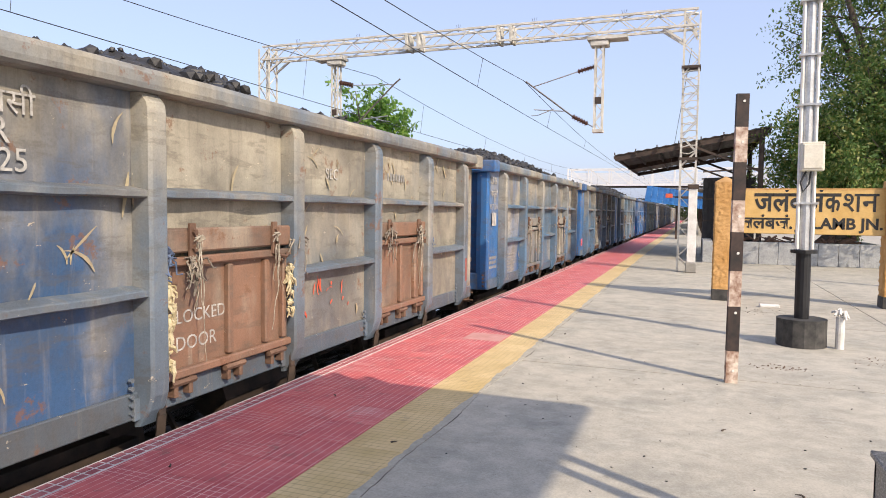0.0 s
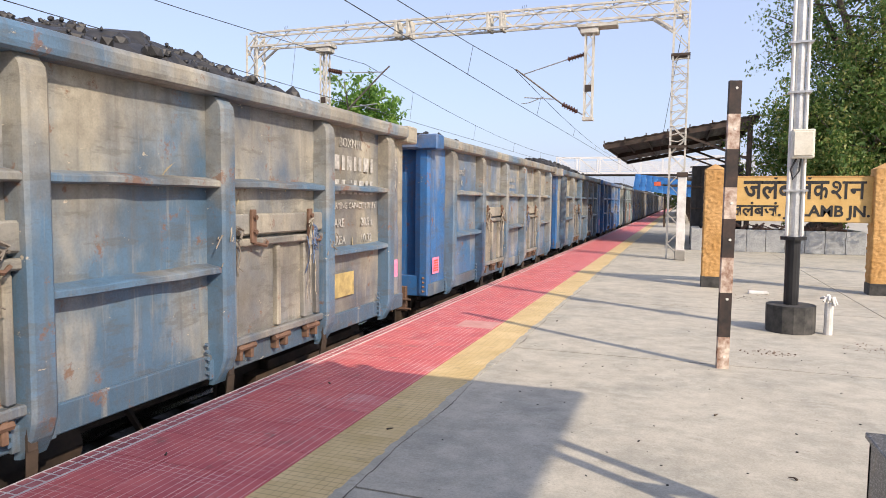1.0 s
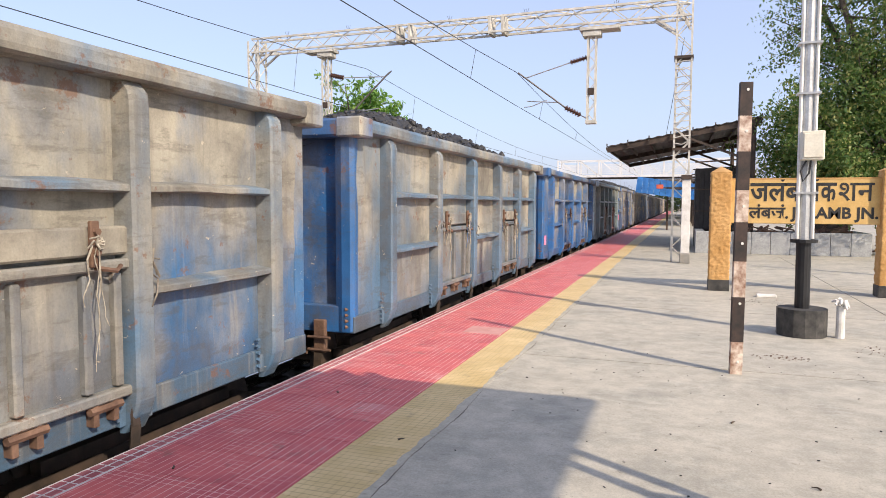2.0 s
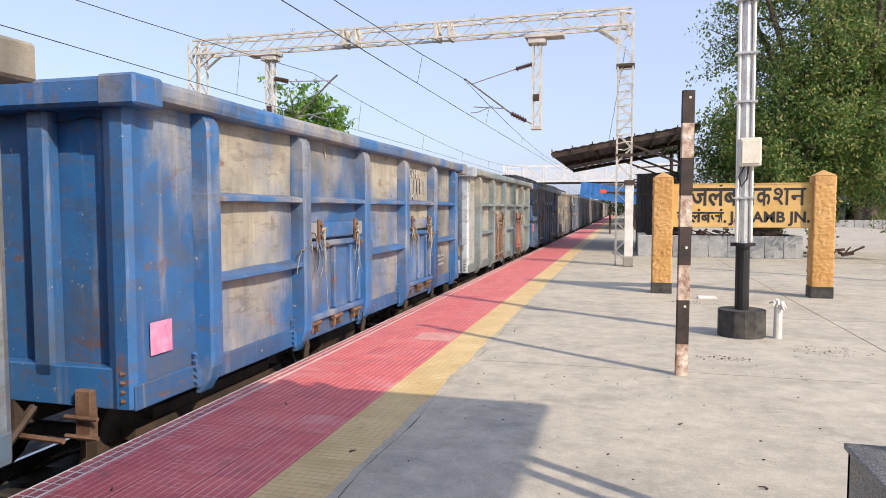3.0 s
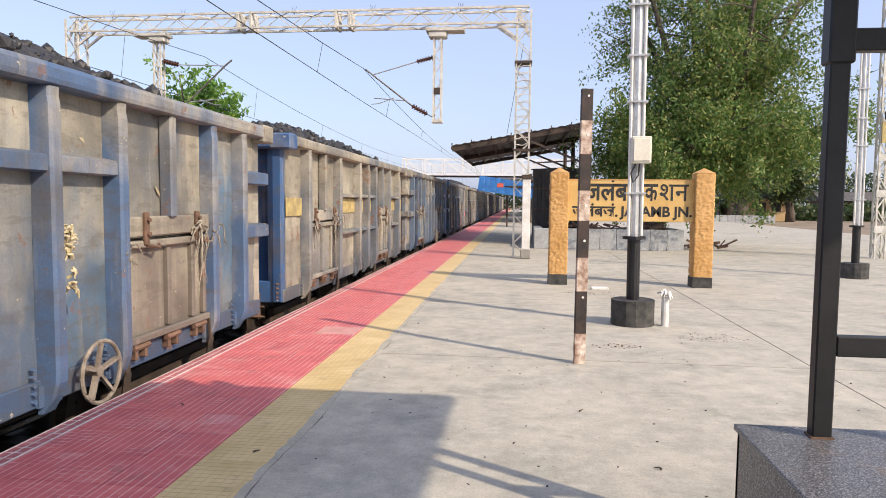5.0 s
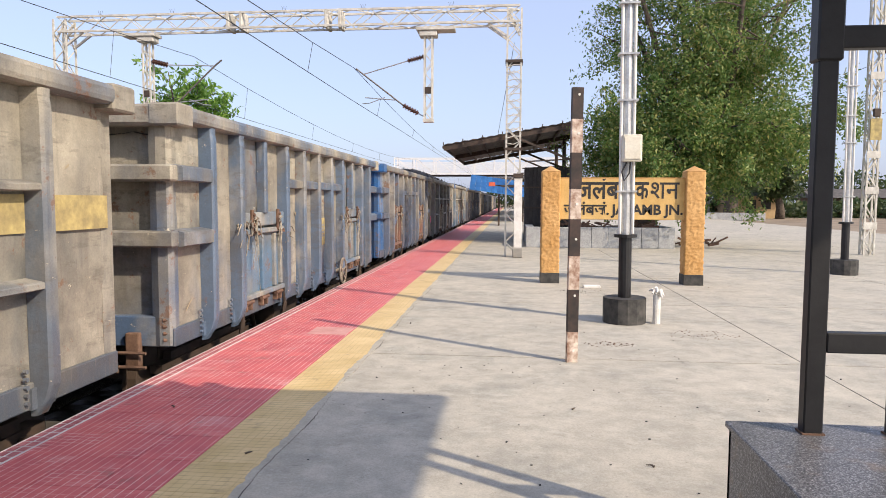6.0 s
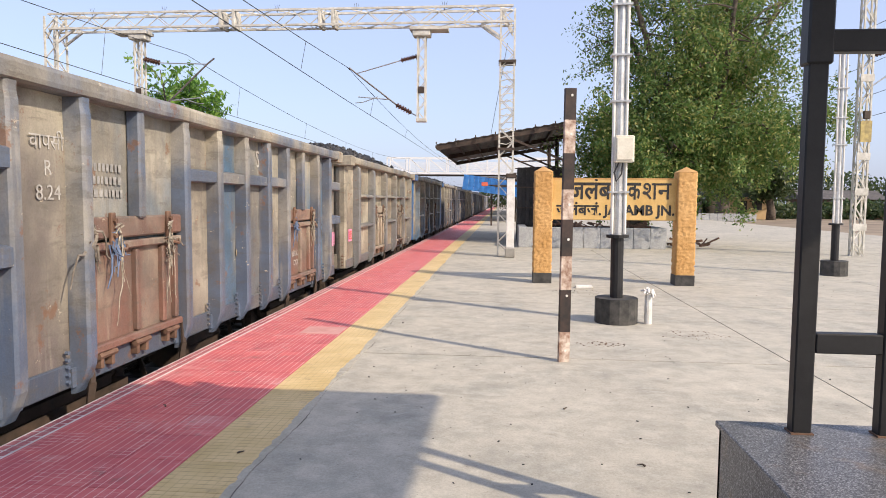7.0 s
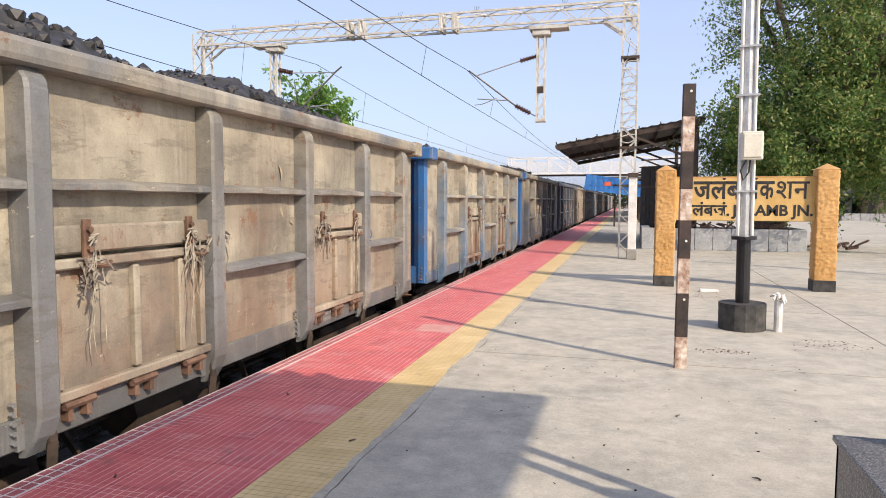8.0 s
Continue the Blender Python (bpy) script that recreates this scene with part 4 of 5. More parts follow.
def wagon(index, kind, paint, dust, coal, label, panels=None, posts=None, door=None):
    """An open coal wagon; its y runs from the end that leads past the camera to the other end, z from the rail head."""
    e = base("coal_wagon", pose(TRACK, 0, RAIL_Z), label, "wagon", "wagons of the train")
    e["paint"], e["dust"] = paint, dust
    LEN = LENGTH[kind]
    panels, posts = panels or {}, posts or (paint, dust - 0.25)
    pcol = (*posts[0], posts[1] - 0.06)
    y = 0.0
    for i, (what, w) in enumerate(LAYOUT[kind]):
        # sheets of one wagon have been replaced and repainted at different times
        rnd = random.Random(index * 31 + i)
        tone, more = rnd.uniform(0.72, 1.12), rnd.uniform(-0.16, 0.13)
        c = panels.get(i, (paint, dust))
        c = (*[q * tone for q in c[0]], c[1] + more)
        v = (i * 7 + index * 3) % 4
        piece("side_panel", (w, v), lambda: sheet_mesh(w, BOT + 0.2, TOP - 0.14, 0.017, v), e, y, color=c)
        if what == "rails":
            for z in (1.9, 2.62):
                piece("side_rail", (w, z), lambda: rail_mesh(w, z), e, y, color=pcol)
        elif what == "ends":
            for z in (2.12, 2.8):
                piece("end_rail", (w, z), lambda: rail_mesh(w, z, 0.155, 0.165), e, y, color=pcol)
        elif what == "mid":
            piece("side_rail", (w, 2.78), lambda: rail_mesh(w, 2.78, 0.13, 0.14), e, y, color=pcol)
        elif what == "door":
            dc = door[i] if isinstance(door, dict) else door or (paint, dust + 0.2)
            dc = (*dc[0], dc[1])
            made = door_parts(w)
            d = None
            for n_part, (name, bm) in enumerate(made):
                if (name, w, n_part) in MESH:
                    bm.free()
                    o = new(name, MESH[(name, w, n_part)])
                else:
                    o = new(name, shared((name, w, n_part), lambda: bm, STEEL_DARK if name == "hanger" else RUST if name in ("hinge", "latch") else PAINT))
                o.parent = d or e
                o.matrix_basis = pose(0, y, 0) if d is None else pose(0, 0, 0)
                o.color = dc
                d = d or o
            if kind == "A":
                piece("side_rail", (w, 2.62), lambda: rail_mesh(w, 2.62), e, y, color=pcol)
            else:
                piece("short_post", ("s",), lambda: B(SHEET, SHEET + 0.14, -0.055, 0.055, 2.34, TOP - 0.16, bev=0.018), e, y + w * 0.5, color=pcol)
            for q, yy in enumerate((y + 0.05, y + 0.4, y + w - 0.35, y + w + 0.02)):
                if (index * 5 + i + q * 3) % 4 != 1:
                    s = (index + i + q) % 5
                    piece("tie_rag", (s,), lambda: tie(s), e, material=CLOTH_BLUE if s == 3 else CLOTH, m=pose(SHEET + 0.12, yy, 2.16 + 0.04 * ((s * 3) % 4)))["kind"] = "stuff"
            for q, yy in enumerate((y + 0.42, y + w - 0.4)):
                if (index * 3 + i + q) % 3 != 1:
                    s = (index + i * 2 + q) % 4
                    piece("rope", (s,), lambda: rope(s), e, material=ROPE, m=pose(SHEET + 0.13, yy, 2.2))["kind"] = "stuff"
        y += w
        if i < len(LAYOUT[kind]) - 1:
            piece("side_post", (kind == "A",), (lambda: post_mesh()) if kind == "A" else (lambda: post_mesh(0.075, 0.165, 0.95)), e, y, color=pcol)
            rb = piece("rivet_strip", (), lambda: rivets(), e, y, color=pcol)
            rb["kind"] = "stuff"
    piece("side_sill", (LEN,), lambda: B(SHEET - 0.05, SHEET + 0.03, 0, LEN, BOT, BOT + 0.2, bev=0.01), e, color=(*[0.7 * q for q in posts[0]], posts[1] - 0.12))
    piece("top_rail", (LEN,), lambda: top_rail_mesh(LEN), e, color=pcol)
    piece("far_side", (LEN,), lambda: far_side(LEN), e)
    ec = panels.get("end", (paint, dust - 0.1))
    build_end(e, kind, pose(0, 0, 0), (*ec[0], ec[1]))
    build_end(e, kind, pose(0, LEN, 0, 0, 0, 180), (*paint, dust))
    piece("end_gear", (), end_gear, e, material=RUST)
    piece("coupler", (), coupler_mesh, e, material=STEEL_DARK)
    piece("coupler", (), coupler_mesh, e, material=STEEL_DARK, m=pose(0, LEN, 0, 0, 0, 180))
    piece("floor", (LEN,), lambda: B(-1.38, 1.38, 0.05, LEN - 0.05, BOT + 0.01, BOT + 0.15), e, material=STEEL_DARK)
    piece("centre_sill", (LEN,), lambda: B(-0.3, 0.3, 0, LEN, 0.75, BOT), e, material=STEEL_DARK)
    piece("brake_gear", (LEN,), lambda: brake_gear(LEN), e, material=STEEL_DARK)
    for yb in (1.7, LEN - 1.7):
        piece("bogie", (), bogie_mesh, e, yb, material=STEEL_DARK)
        for ya in (-1.0, 1.0):
            w = piece("wheelset", (), wheelset_mesh, e, material=STEEL_DARK, m=pose(0, yb + ya, 0.5))
            w["roll"] = (0, yb + ya, 0.5)
    if coal is not None:
        o = new("coal_load", COAL_MESHES[coal])
        o.parent = e
    return e


def rivets():
    bm = bmesh.new()
    for k in range(5):
        z = BOT + 0.06 + 0.06 * k
        tube(bm, [(SHEET + 0.03, -0.17, z), (SHEET + 0.06, -0.17, z)], 0.018, 6)
    return bm


def far_side(LEN):
    bm = B(-SHEET - 0.02, -SHEET, 0, LEN, BOT, TOP - 0.1)
    box(bm, -SHEET - 0.18, -SHEET + 0.06, -0.02, LEN + 0.02, TOP - 0.17, TOP)
    y = 0.65
    while y < LEN:
        box(bm, -SHEET - 0.1, -SHEET - 0.02, y - 0.08, y + 0.08, BOT, TOP - 0.17)
        y += 1.72
    return bm


def brake_gear(LEN):
    bm = bmesh.new()
    tube(bm, [(0.8, 0.3, 0.7), (0.8, LEN - 0.3, 0.68)], 0.03, 6)
    tube(bm, [(0.9, 4.0, 0.7), (0.9, 5.2, 0.7)], 0.2, 10)
    for yy in (3.2, 4.0, 5.6, 6.8):
        beam(bm, (1.0, yy, BOT), (0.95, yy + 0.3, 0.55), 0.05, 0.03)
    return bm


BLUE, SKY, GREY, BEIGE, BROWN, PALE = (0.012, 0.128, 0.36), (0.078, 0.165, 0.265), (0.16, 0.18, 0.20), (0.29, 0.25, 0.19), (0.17, 0.10, 0.07), (0.42, 0.46, 0.44)
DULL = (0.05, 0.065, 0.095)
TRAIN = [
    # kind, paint, dust, coal, label, panel colours, post colours, door colours
    ("A", BLUE, 0.25, 0, "blue coal wagon with pale scrapes and heaped coal", {}, None, None),
    ("A", (0.15, 0.16, 0.165), 0.52, 0, "beige dusty coal wagon with rusty doors and blue end",
     {0: (BLUE, 0.35), 1: ((0.03, 0.12, 0.29), 0.5), 2: (GREY, 0.6)}, ((0.12, 0.165, 0.215), 0.4), ((0.25, 0.135, 0.085), 0.3)),
    ("A", (0.085, 0.135, 0.215), 0.5, 2, "blue coal wagon, faded and dusty, with white lettering", {0: (BLUE, 0.4), 1: (BLUE, 0.55), 3: (SKY, 0.5), "end": (BLUE, 0.05)}, (SKY, 0.4), ((0.12, 0.15, 0.185), 0.55)),
    ("A", (0.035, 0.15, 0.33), 0.43, 1, "blue coal wagon with dusty panels and a pink paper", {0: (BLUE, 0.3), "end": (BLUE, 0.15)}, (SKY, 0.5), ((0.13, 0.155, 0.18), 0.6)),
    ("A", (0.13, 0.18, 0.235), 0.56, 2, "beige and dull blue coal wagon with heaped coal", {0: (SKY, 0.5), 5: (SKY, 0.5), "end": (BLUE, 0.3)}, ((0.10, 0.18, 0.27), 0.3), ((0.12, 0.165, 0.21), 0.5)),
    ("A", BLUE, 0.45, 3, "bright blue coal wagon with dust on its upper panels", {0: (BLUE, 0.2), 4: (SKY, 0.6), 5: ((0.05, 0.105, 0.20), 0.5), 6: ((0.03, 0.115, 0.30), 0.42), "end": (BLUE, 0.1)}, (BLUE, 0.35), (BLUE, 0.42)),
    ("A", (0.40, 0.45, 0.44), 0.66, 4, "pale grey-white and beige coal wagon, red and brown doors",
     {0: (PALE, 0.3), 1: ((0.36, 0.43, 0.43), 0.45), 3: ((0.30, 0.40, 0.42), 0.42), 5: (BEIGE, 0.7), 6: (PALE, 0.32), "end": ((0.5, 0.6, 0.66), 0.1)}, ((0.19, 0.26, 0.285), 0.28),
     {2: ((0.2, 0.115, 0.075), 0.35), 4: ((0.36, 0.11, 0.08), 0.3)}),
    ("B", (0.085, 0.125, 0.185), 0.62, 2, "many-ribbed blue and beige coal wagon with a pink paper", {0: (SKY, 0.55), 1: ((0.04, 0.12, 0.28), 0.6), 2: (SKY, 0.62), 6: (SKY, 0.6), 7: (GREY, 0.6), 8: (SKY, 0.6), "end": (BLUE, 0.15)}, ((0.06, 0.12, 0.235), 0.42), ((0.17, 0.145, 0.12), 0.5)),
    ("C", (0.14, 0.145, 0.14), 0.66, 2, "beige coal wagon with a yellow band and blue end", {"end": ((0.02, 0.09, 0.24), 0.15)}, ((0.10, 0.13, 0.17), 0.5), (GREY, 0.6)),
    ("B", (0.07, 0.125, 0.22), 0.66, 3, "many-ribbed beige coal wagon with blue-grey ribs", {7: (SKY, 0.5), 8: (SKY, 0.55), 9: (BLUE, 0.5)}, ((0.09, 0.14, 0.215), 0.4), (SKY, 0.55)),
    ("B", (0.15, 0.125, 0.115), 0.52, 4, "many-ribbed dusty grey coal wagon with a blue end", {0: (BLUE, 0.4), 2: (SKY, 0.5), 4: (SKY, 0.6), 6: (BLUE, 0.55), 7: (SKY, 0.45), 8: (SKY, 0.4), 5: (GREY, 0.5), "end": (BLUE, 0.1)}, ((0.085, 0.12, 0.185), 0.38), ((0.19, 0.095, 0.07), 0.42)),
    ("A", (0.25, 0.19, 0.135), 0.62, 2, "sand-coloured dusty coal wagon with rags on its doors", {4: (BEIGE, 0.7), "end": (BEIGE, 0.7)}, ((0.17, 0.18, 0.185), 0.42), ((0.27, 0.19, 0.13), 0.6)),
    ("A", BEIGE, 0.62, 1, "beige coal wagon with a bright blue end wall", {"end": (BLUE, 0.0), 0: (GREY, 0.6)}, (SKY, 0.6), (BROWN, 0.55)),
    ("A", DULL, 0.42, 0, "dark blue-grey coal wagon with little dust", {"end": (BLUE, 0.2)}, (DULL, 0.5), (DULL, 0.5)),
]
for k in range(13):
    TRAIN.append(("ABAC"[k % 4], (DULL, BEIGE, DULL, GREY)[k % 4], (0.2, 0.6, 0.1, 0.45)[k % 4], (1, 0, 2, 3)[k % 4], "dusty coal wagon far along the train", {}, None, None))
wagons = [wagon(i, *row) for i, row in enumerate(TRAIN)]


def scrapes(w, y0, y1, z0, z1, n, material, seed, size=0.3):
    """Pale worn strokes where the paint has been scraped off."""
    rnd, bm = random.Random(seed), bmesh.new()
    for k in range(n):
        y, z, a, bend, l, t = rnd.uniform(y0, y1), rnd.uniform(z0, z1), rnd.uniform(0.6, 2.4), rnd.uniform(-1.2, 1.2), size * rnd.uniform(0.2, 1.0), rnd.uniform(0.008, 0.028)
        pts = []
        for i in range(6):
            pts.append((y, z, t * math.sin(math.pi * (i + 0.4) / 5.8) + 0.002))
            y, z, a = y + math.cos(a) * l / 5, z + math.sin(a) * l / 5, a + bend / 5
        vs = [(bm.verts.new((SHEET + 0.0175, p - h * rnd.uniform(0.6, 1), q)), bm.verts.new((SHEET + 0.0175, p + h * rnd.uniform(0.6, 1), q + h * 0.4))) for p, q, h in pts]
        for u, v in zip(vs, vs[1:]):
            bm.faces.new((u[0], u[1], v[1], v[0]))
    o = part("scraped_patch", bm, material, w)
    o["kind"] = "stuff"
    return o


FADED_RED = plain("faded_red_paint", (0.22, 0.10, 0.085), (0.40, 0.10, 0.085), 6, 0.8)


def decorate():
    """Papers, lettering and odd gear on single wagons."""
    w = wagons[1]
    part("red_paint_patch", B(SHEET + 0.1635, SHEET + 0.1675, 9.56, 9.66, 1.34, 1.72), FADED_RED, w)
    writing("lettering", "BLOCKED", 0.15, CHALK, w, side_at(3.18, 1.66, SHEET + 0.042))
    writing("lettering", "DOOR", 0.16, CHALK, w, side_at(3.16, 1.45, SHEET + 0.042))
    writing("lettering", "वापसी", 0.2, CHALK, w, side_at(1.57, 3.12))
    writing("lettering", "R", 0.22, CHALK, w, side_at(1.57, 2.95))
    writing("lettering", "2-25", 0.2, CHALK, w, side_at(1.57, 2.78))
    writing("lettering", "SEC", 0.17, CHALK, w, side_at(5.36, 2.9))
    bars("lettering_bar", 1, 0.6, 0.16, FADED, w, side_at(7.08, 2.95), 3)
    w = wagons[2]
    writing("lettering", "03-26", 0.2, CHALK, w, side_at(0.387, 3.12))
    writing("lettering", "वापसी", 0.19, CHALK, w, side_at(0.434, 2.86))
    writing("lettering", "RETURN", 0.15, CHALK, w, side_at(0.434, 2.6))
    sticker("paper", 0.3, 0.26, 0.422, 2.36, CHALK, w)
    bars("lettering_bar", 3, 0.5, 0.28, FADED, w, side_at(0.387, 1.5), 5)
    bars("lettering_bar", 6, 0.75, 0.42, FADED, w, side_at(1.75, 1.42), 6)
    writing("lettering", "BOXNHL", 0.17, CHALK, w, side_at(1.24, 1.1, SHEET + 0.034))
    writing("lettering", "BOXNHL", 0.15, CHALK, w, side_at(8.75, 3.15))
    bars("lettering_bar", 2, 1.15, 0.56, CHALK, w, side_at(8.75, 2.84 - 0.06), 8)
    for k, text in enumerate(("CARRYING CAPACITY 71.1 t", "TARE           20.5 t", "AREA          10.32")):
        writing("lettering", text, 0.1 if k == 0 else 0.14, CHALK, w, side_at(8.78, 2.42 - 0.2 * k), bold=0.002)
    writing("lettering", "पूरे", 0.2, CHALK, w, side_at(9.99, 2.95))
    writing("lettering", "ER", 0.2, CHALK, w, side_at(9.99, 2.68))
    bars("lettering_bar", 6, 0.8, 0.4, FADED, w, side_at(7.03, 1.45), 10)
    sticker("paper", 0.26, 0.24, 10.0, 1.55, PINK, w)
    sticker("paper", 0.5, 0.28, 8.55, 1.5, YELLOW_PAPER, w)
    part("emblem", tube(bmesh.new(), [(0.1, 0.12, 2.05), (0.1, 0.14, 2.05)], 0.14, 16), CHALK, w)
    writing("lettering", "UD", 0.2, CHALK, w, pose(0.95, 0.135, 1.55, 90), bold=0.006)
    w = wagons[3]
    sticker("paper", 0.3, 0.26, 0.317, 1.45, PINK, w)
    bars("lettering_bar", 5, 0.22, 0.2, RED_SIGN, w, side_at(0.317, 1.45, SHEET + 0.03), 4)
    writing("lettering", "वापसी", 0.15, CHALK, w, side_at(1.65, 2.98))
    writing("lettering", "12", 0.13, CHALK, w, side_at(1.65, 2.8))
    writing("lettering", "227", 0.13, CHALK, w, side_at(1.65, 2.63))
    bars("lettering_bar", 3, 0.8, 0.44, FADED, w, side_at(5.26, 2.82), 11)
    w = wagons[4]
    sticker("paper", 0.26, 0.28, 9.99, 1.6, PINK, w)
    w = wagons[5]
    sticker("paper", 0.26, 0.26, 0.317, 1.5, PINK, w)
    writing("lettering", "BOXNHL", 0.2, CHALK, w, side_at(7.05, 3.13), bold=0.004)
    bars("lettering_bar", 1, 1.4, 0.4, FADED, w, side_at(7.05, 2.92), 12)
    writing("lettering", "MBS", 0.18, CHALK, w, side_at(7.05, 2.73), bold=0.004)
    for k, text in enumerate(("TARE", "AREA")):
        writing("lettering", text, 0.12, FADED, w, side_at(8.65, 2.92 - 0.15 * k))
        bars("lettering_bar", 1, 0.3, 0.14, FADED, w, side_at(9.1, 2.92 - 0.15 * k), 13 + k)
    bars("lettering_bar", 3, 0.7, 0.26, FADED, w, side_at(8.75, 1.5), 14)
    w = wagons[6]
    sticker("paper", 0.6, 0.22, 0.0, 0.0, YELLOW_PAPER, w).matrix_basis = pose(0.95, 0.0, 1.5, 0, 0, 90)
    sticker("paper", 0.3, 0.24, 10, 1.5, PINK, w)
    w = wagons[7]
    sticker("paper", 0.3, 0.3, 0.45, 1.74, PINK, w)
    bars("lettering_bar", 5, 0.22, 0.2, RED_SIGN, w, side_at(0.45, 1.74, SHEET + 0.03), 4)
    writing("lettering", "वापसी", 0.15, CHALK, w, side_at(1.26, 2.85))
    part("handwheel", handwheel(), DUSTY_IRON, w, "dusty iron handbrake wheel", m=pose(0, 6.3, 1.12))
    w = wagons[8]
    y = 0.0
    for what, wide in LAYOUT["C"]:
        if what != "door":
            part("yellow_band", B(SHEET + 0.028, SHEET + 0.031, y + 0.1, y + wide - 0.1, 2.28, 2.56), YELLOW_PAPER, w, "dull yellow painted band")
        y += wide
    w = wagons[9]
    sticker("paper", 0.42, 0.5, 5.54, 1.95, YELLOW_PAPER, w)
    bars("lettering_bar", 4, 0.3, 0.26, FADED, w, side_at(5.54, 1.97, SHEET + 0.03), 15)
    part("handwheel", handwheel(), DUSTY_IRON, w, "dusty iron handbrake wheel", m=pose(0, 6.55, 1.12))
    w = wagons[10]
    writing("lettering", "वापसी", 0.17, CHALK, w, side_at(1.28, 2.95))
    writing("lettering", "R", 0.17, CHALK, w, side_at(1.28, 2.75))
    writing("lettering", "8.24", 0.17, CHALK, w, side_at(1.28, 2.56))
    bars("lettering_bar", 3, 0.5, 0.34, FADED, w, side_at(2.05, 2.68), 16)
    w = wagons[11]
    sticker("paper", 0.3, 0.28, 0.399, 1.72, PINK, w)
    bars("lettering_bar", 4, 0.22, 0.2, RED_SIGN, w, side_at(0.399, 1.72, SHEET + 0.03), 4)
    writing("lettering", "UD", 0.19, CHALK, w, pose(0.95, 0.135, 1.55, 90), bold=0.005)
    w = wagons[10]
    writing("lettering", "BLOCKED", 0.13, CHALK, w, side_at(7.45, 1.62, SHEET + 0.042))
    writing("lettering", "DOOR", 0.13, CHALK, w, side_at(7.45, 1.47, SHEET + 0.042))
    writing("lettering", "SC", 0.34, CHALK, w, side_at(5.85, 3.08))
    sticker("paper", 0.26, 0.28, 9.93, 1.72, PINK, w)
    w = wagons[11]
    bars("lettering_bar", 2, 0.8, 0.14, FADED, w, side_at(6.93, 1.1, SHEET + 0.034), 17)
    w = wagons[12]
    writing("lettering", "D", 0.2, CHALK, w, pose(1.05, 0.135, 1.5, 90))
    part("emblem", tube(bmesh.new(), [(0.95, 0.12, 2.05), (0.95, 0.14, 2.05)], 0.13, 16), CHALK, w)


def sacking(w, y, z, drop, seed):
    """Torn straw sacking stuffed behind a post, hanging in a ragged strip."""
    rnd, bm = random.Random(seed), bmesh.new()
    for k in range(34):
        p = Vector((SHEET + 0.1 + rnd.uniform(0, 0.05), y + rnd.uniform(-0.02, 0.03), z - drop * rnd.random() ** 1.6))
        q = p + Vector((rnd.uniform(-0.02, 0.04), rnd.uniform(-0.05, 0.05), rnd.uniform(-0.12, 0.04)))
        tube(bm, [p, (p + q) / 2 + Vector((0.02, 0, 0.01)), q], rnd.uniform(0.01, 0.028), 5, 0.006)
    part("sacking", bm, STRAW, w, "torn straw-coloured sacking")["kind"] = "stuff"


sacking(wagons[1], 2.76, 1.98, 0.3, 5)
sacking(wagons[1], 2.75, 1.7, 0.4, 6)
sacking(wagons[1], 4.36, 2.0, 0.55, 7)
sacking(wagons[7], 6.0, 2.3, 0.45, 8)
BARE = plain("scraped_primer", (0.30, 0.25, 0.16), (0.46, 0.39, 0.25), 12, 0.8)
for i, row in enumerate(TRAIN[:13]):
    n = (30, 90, 22, 12, 10, 14, 12, 20, 10, 12, 16, 14, 8)[i]
    scrapes(wagons[i], 0.2, LENGTH[row[0]] - 0.3, 1.25, 3.2, n, BARE, 40 + i, 0.34 if i < 2 else 0.2)
scrapes(wagons[1], 4.4, 5.9, 1.35, 1.75, 14, RED_SIGN, 77, 0.18)
scrapes(wagons[6], 9.56, 9.9, 1.55, 2.0, 9, FADED_RED, 78, 0.26)
decorate()


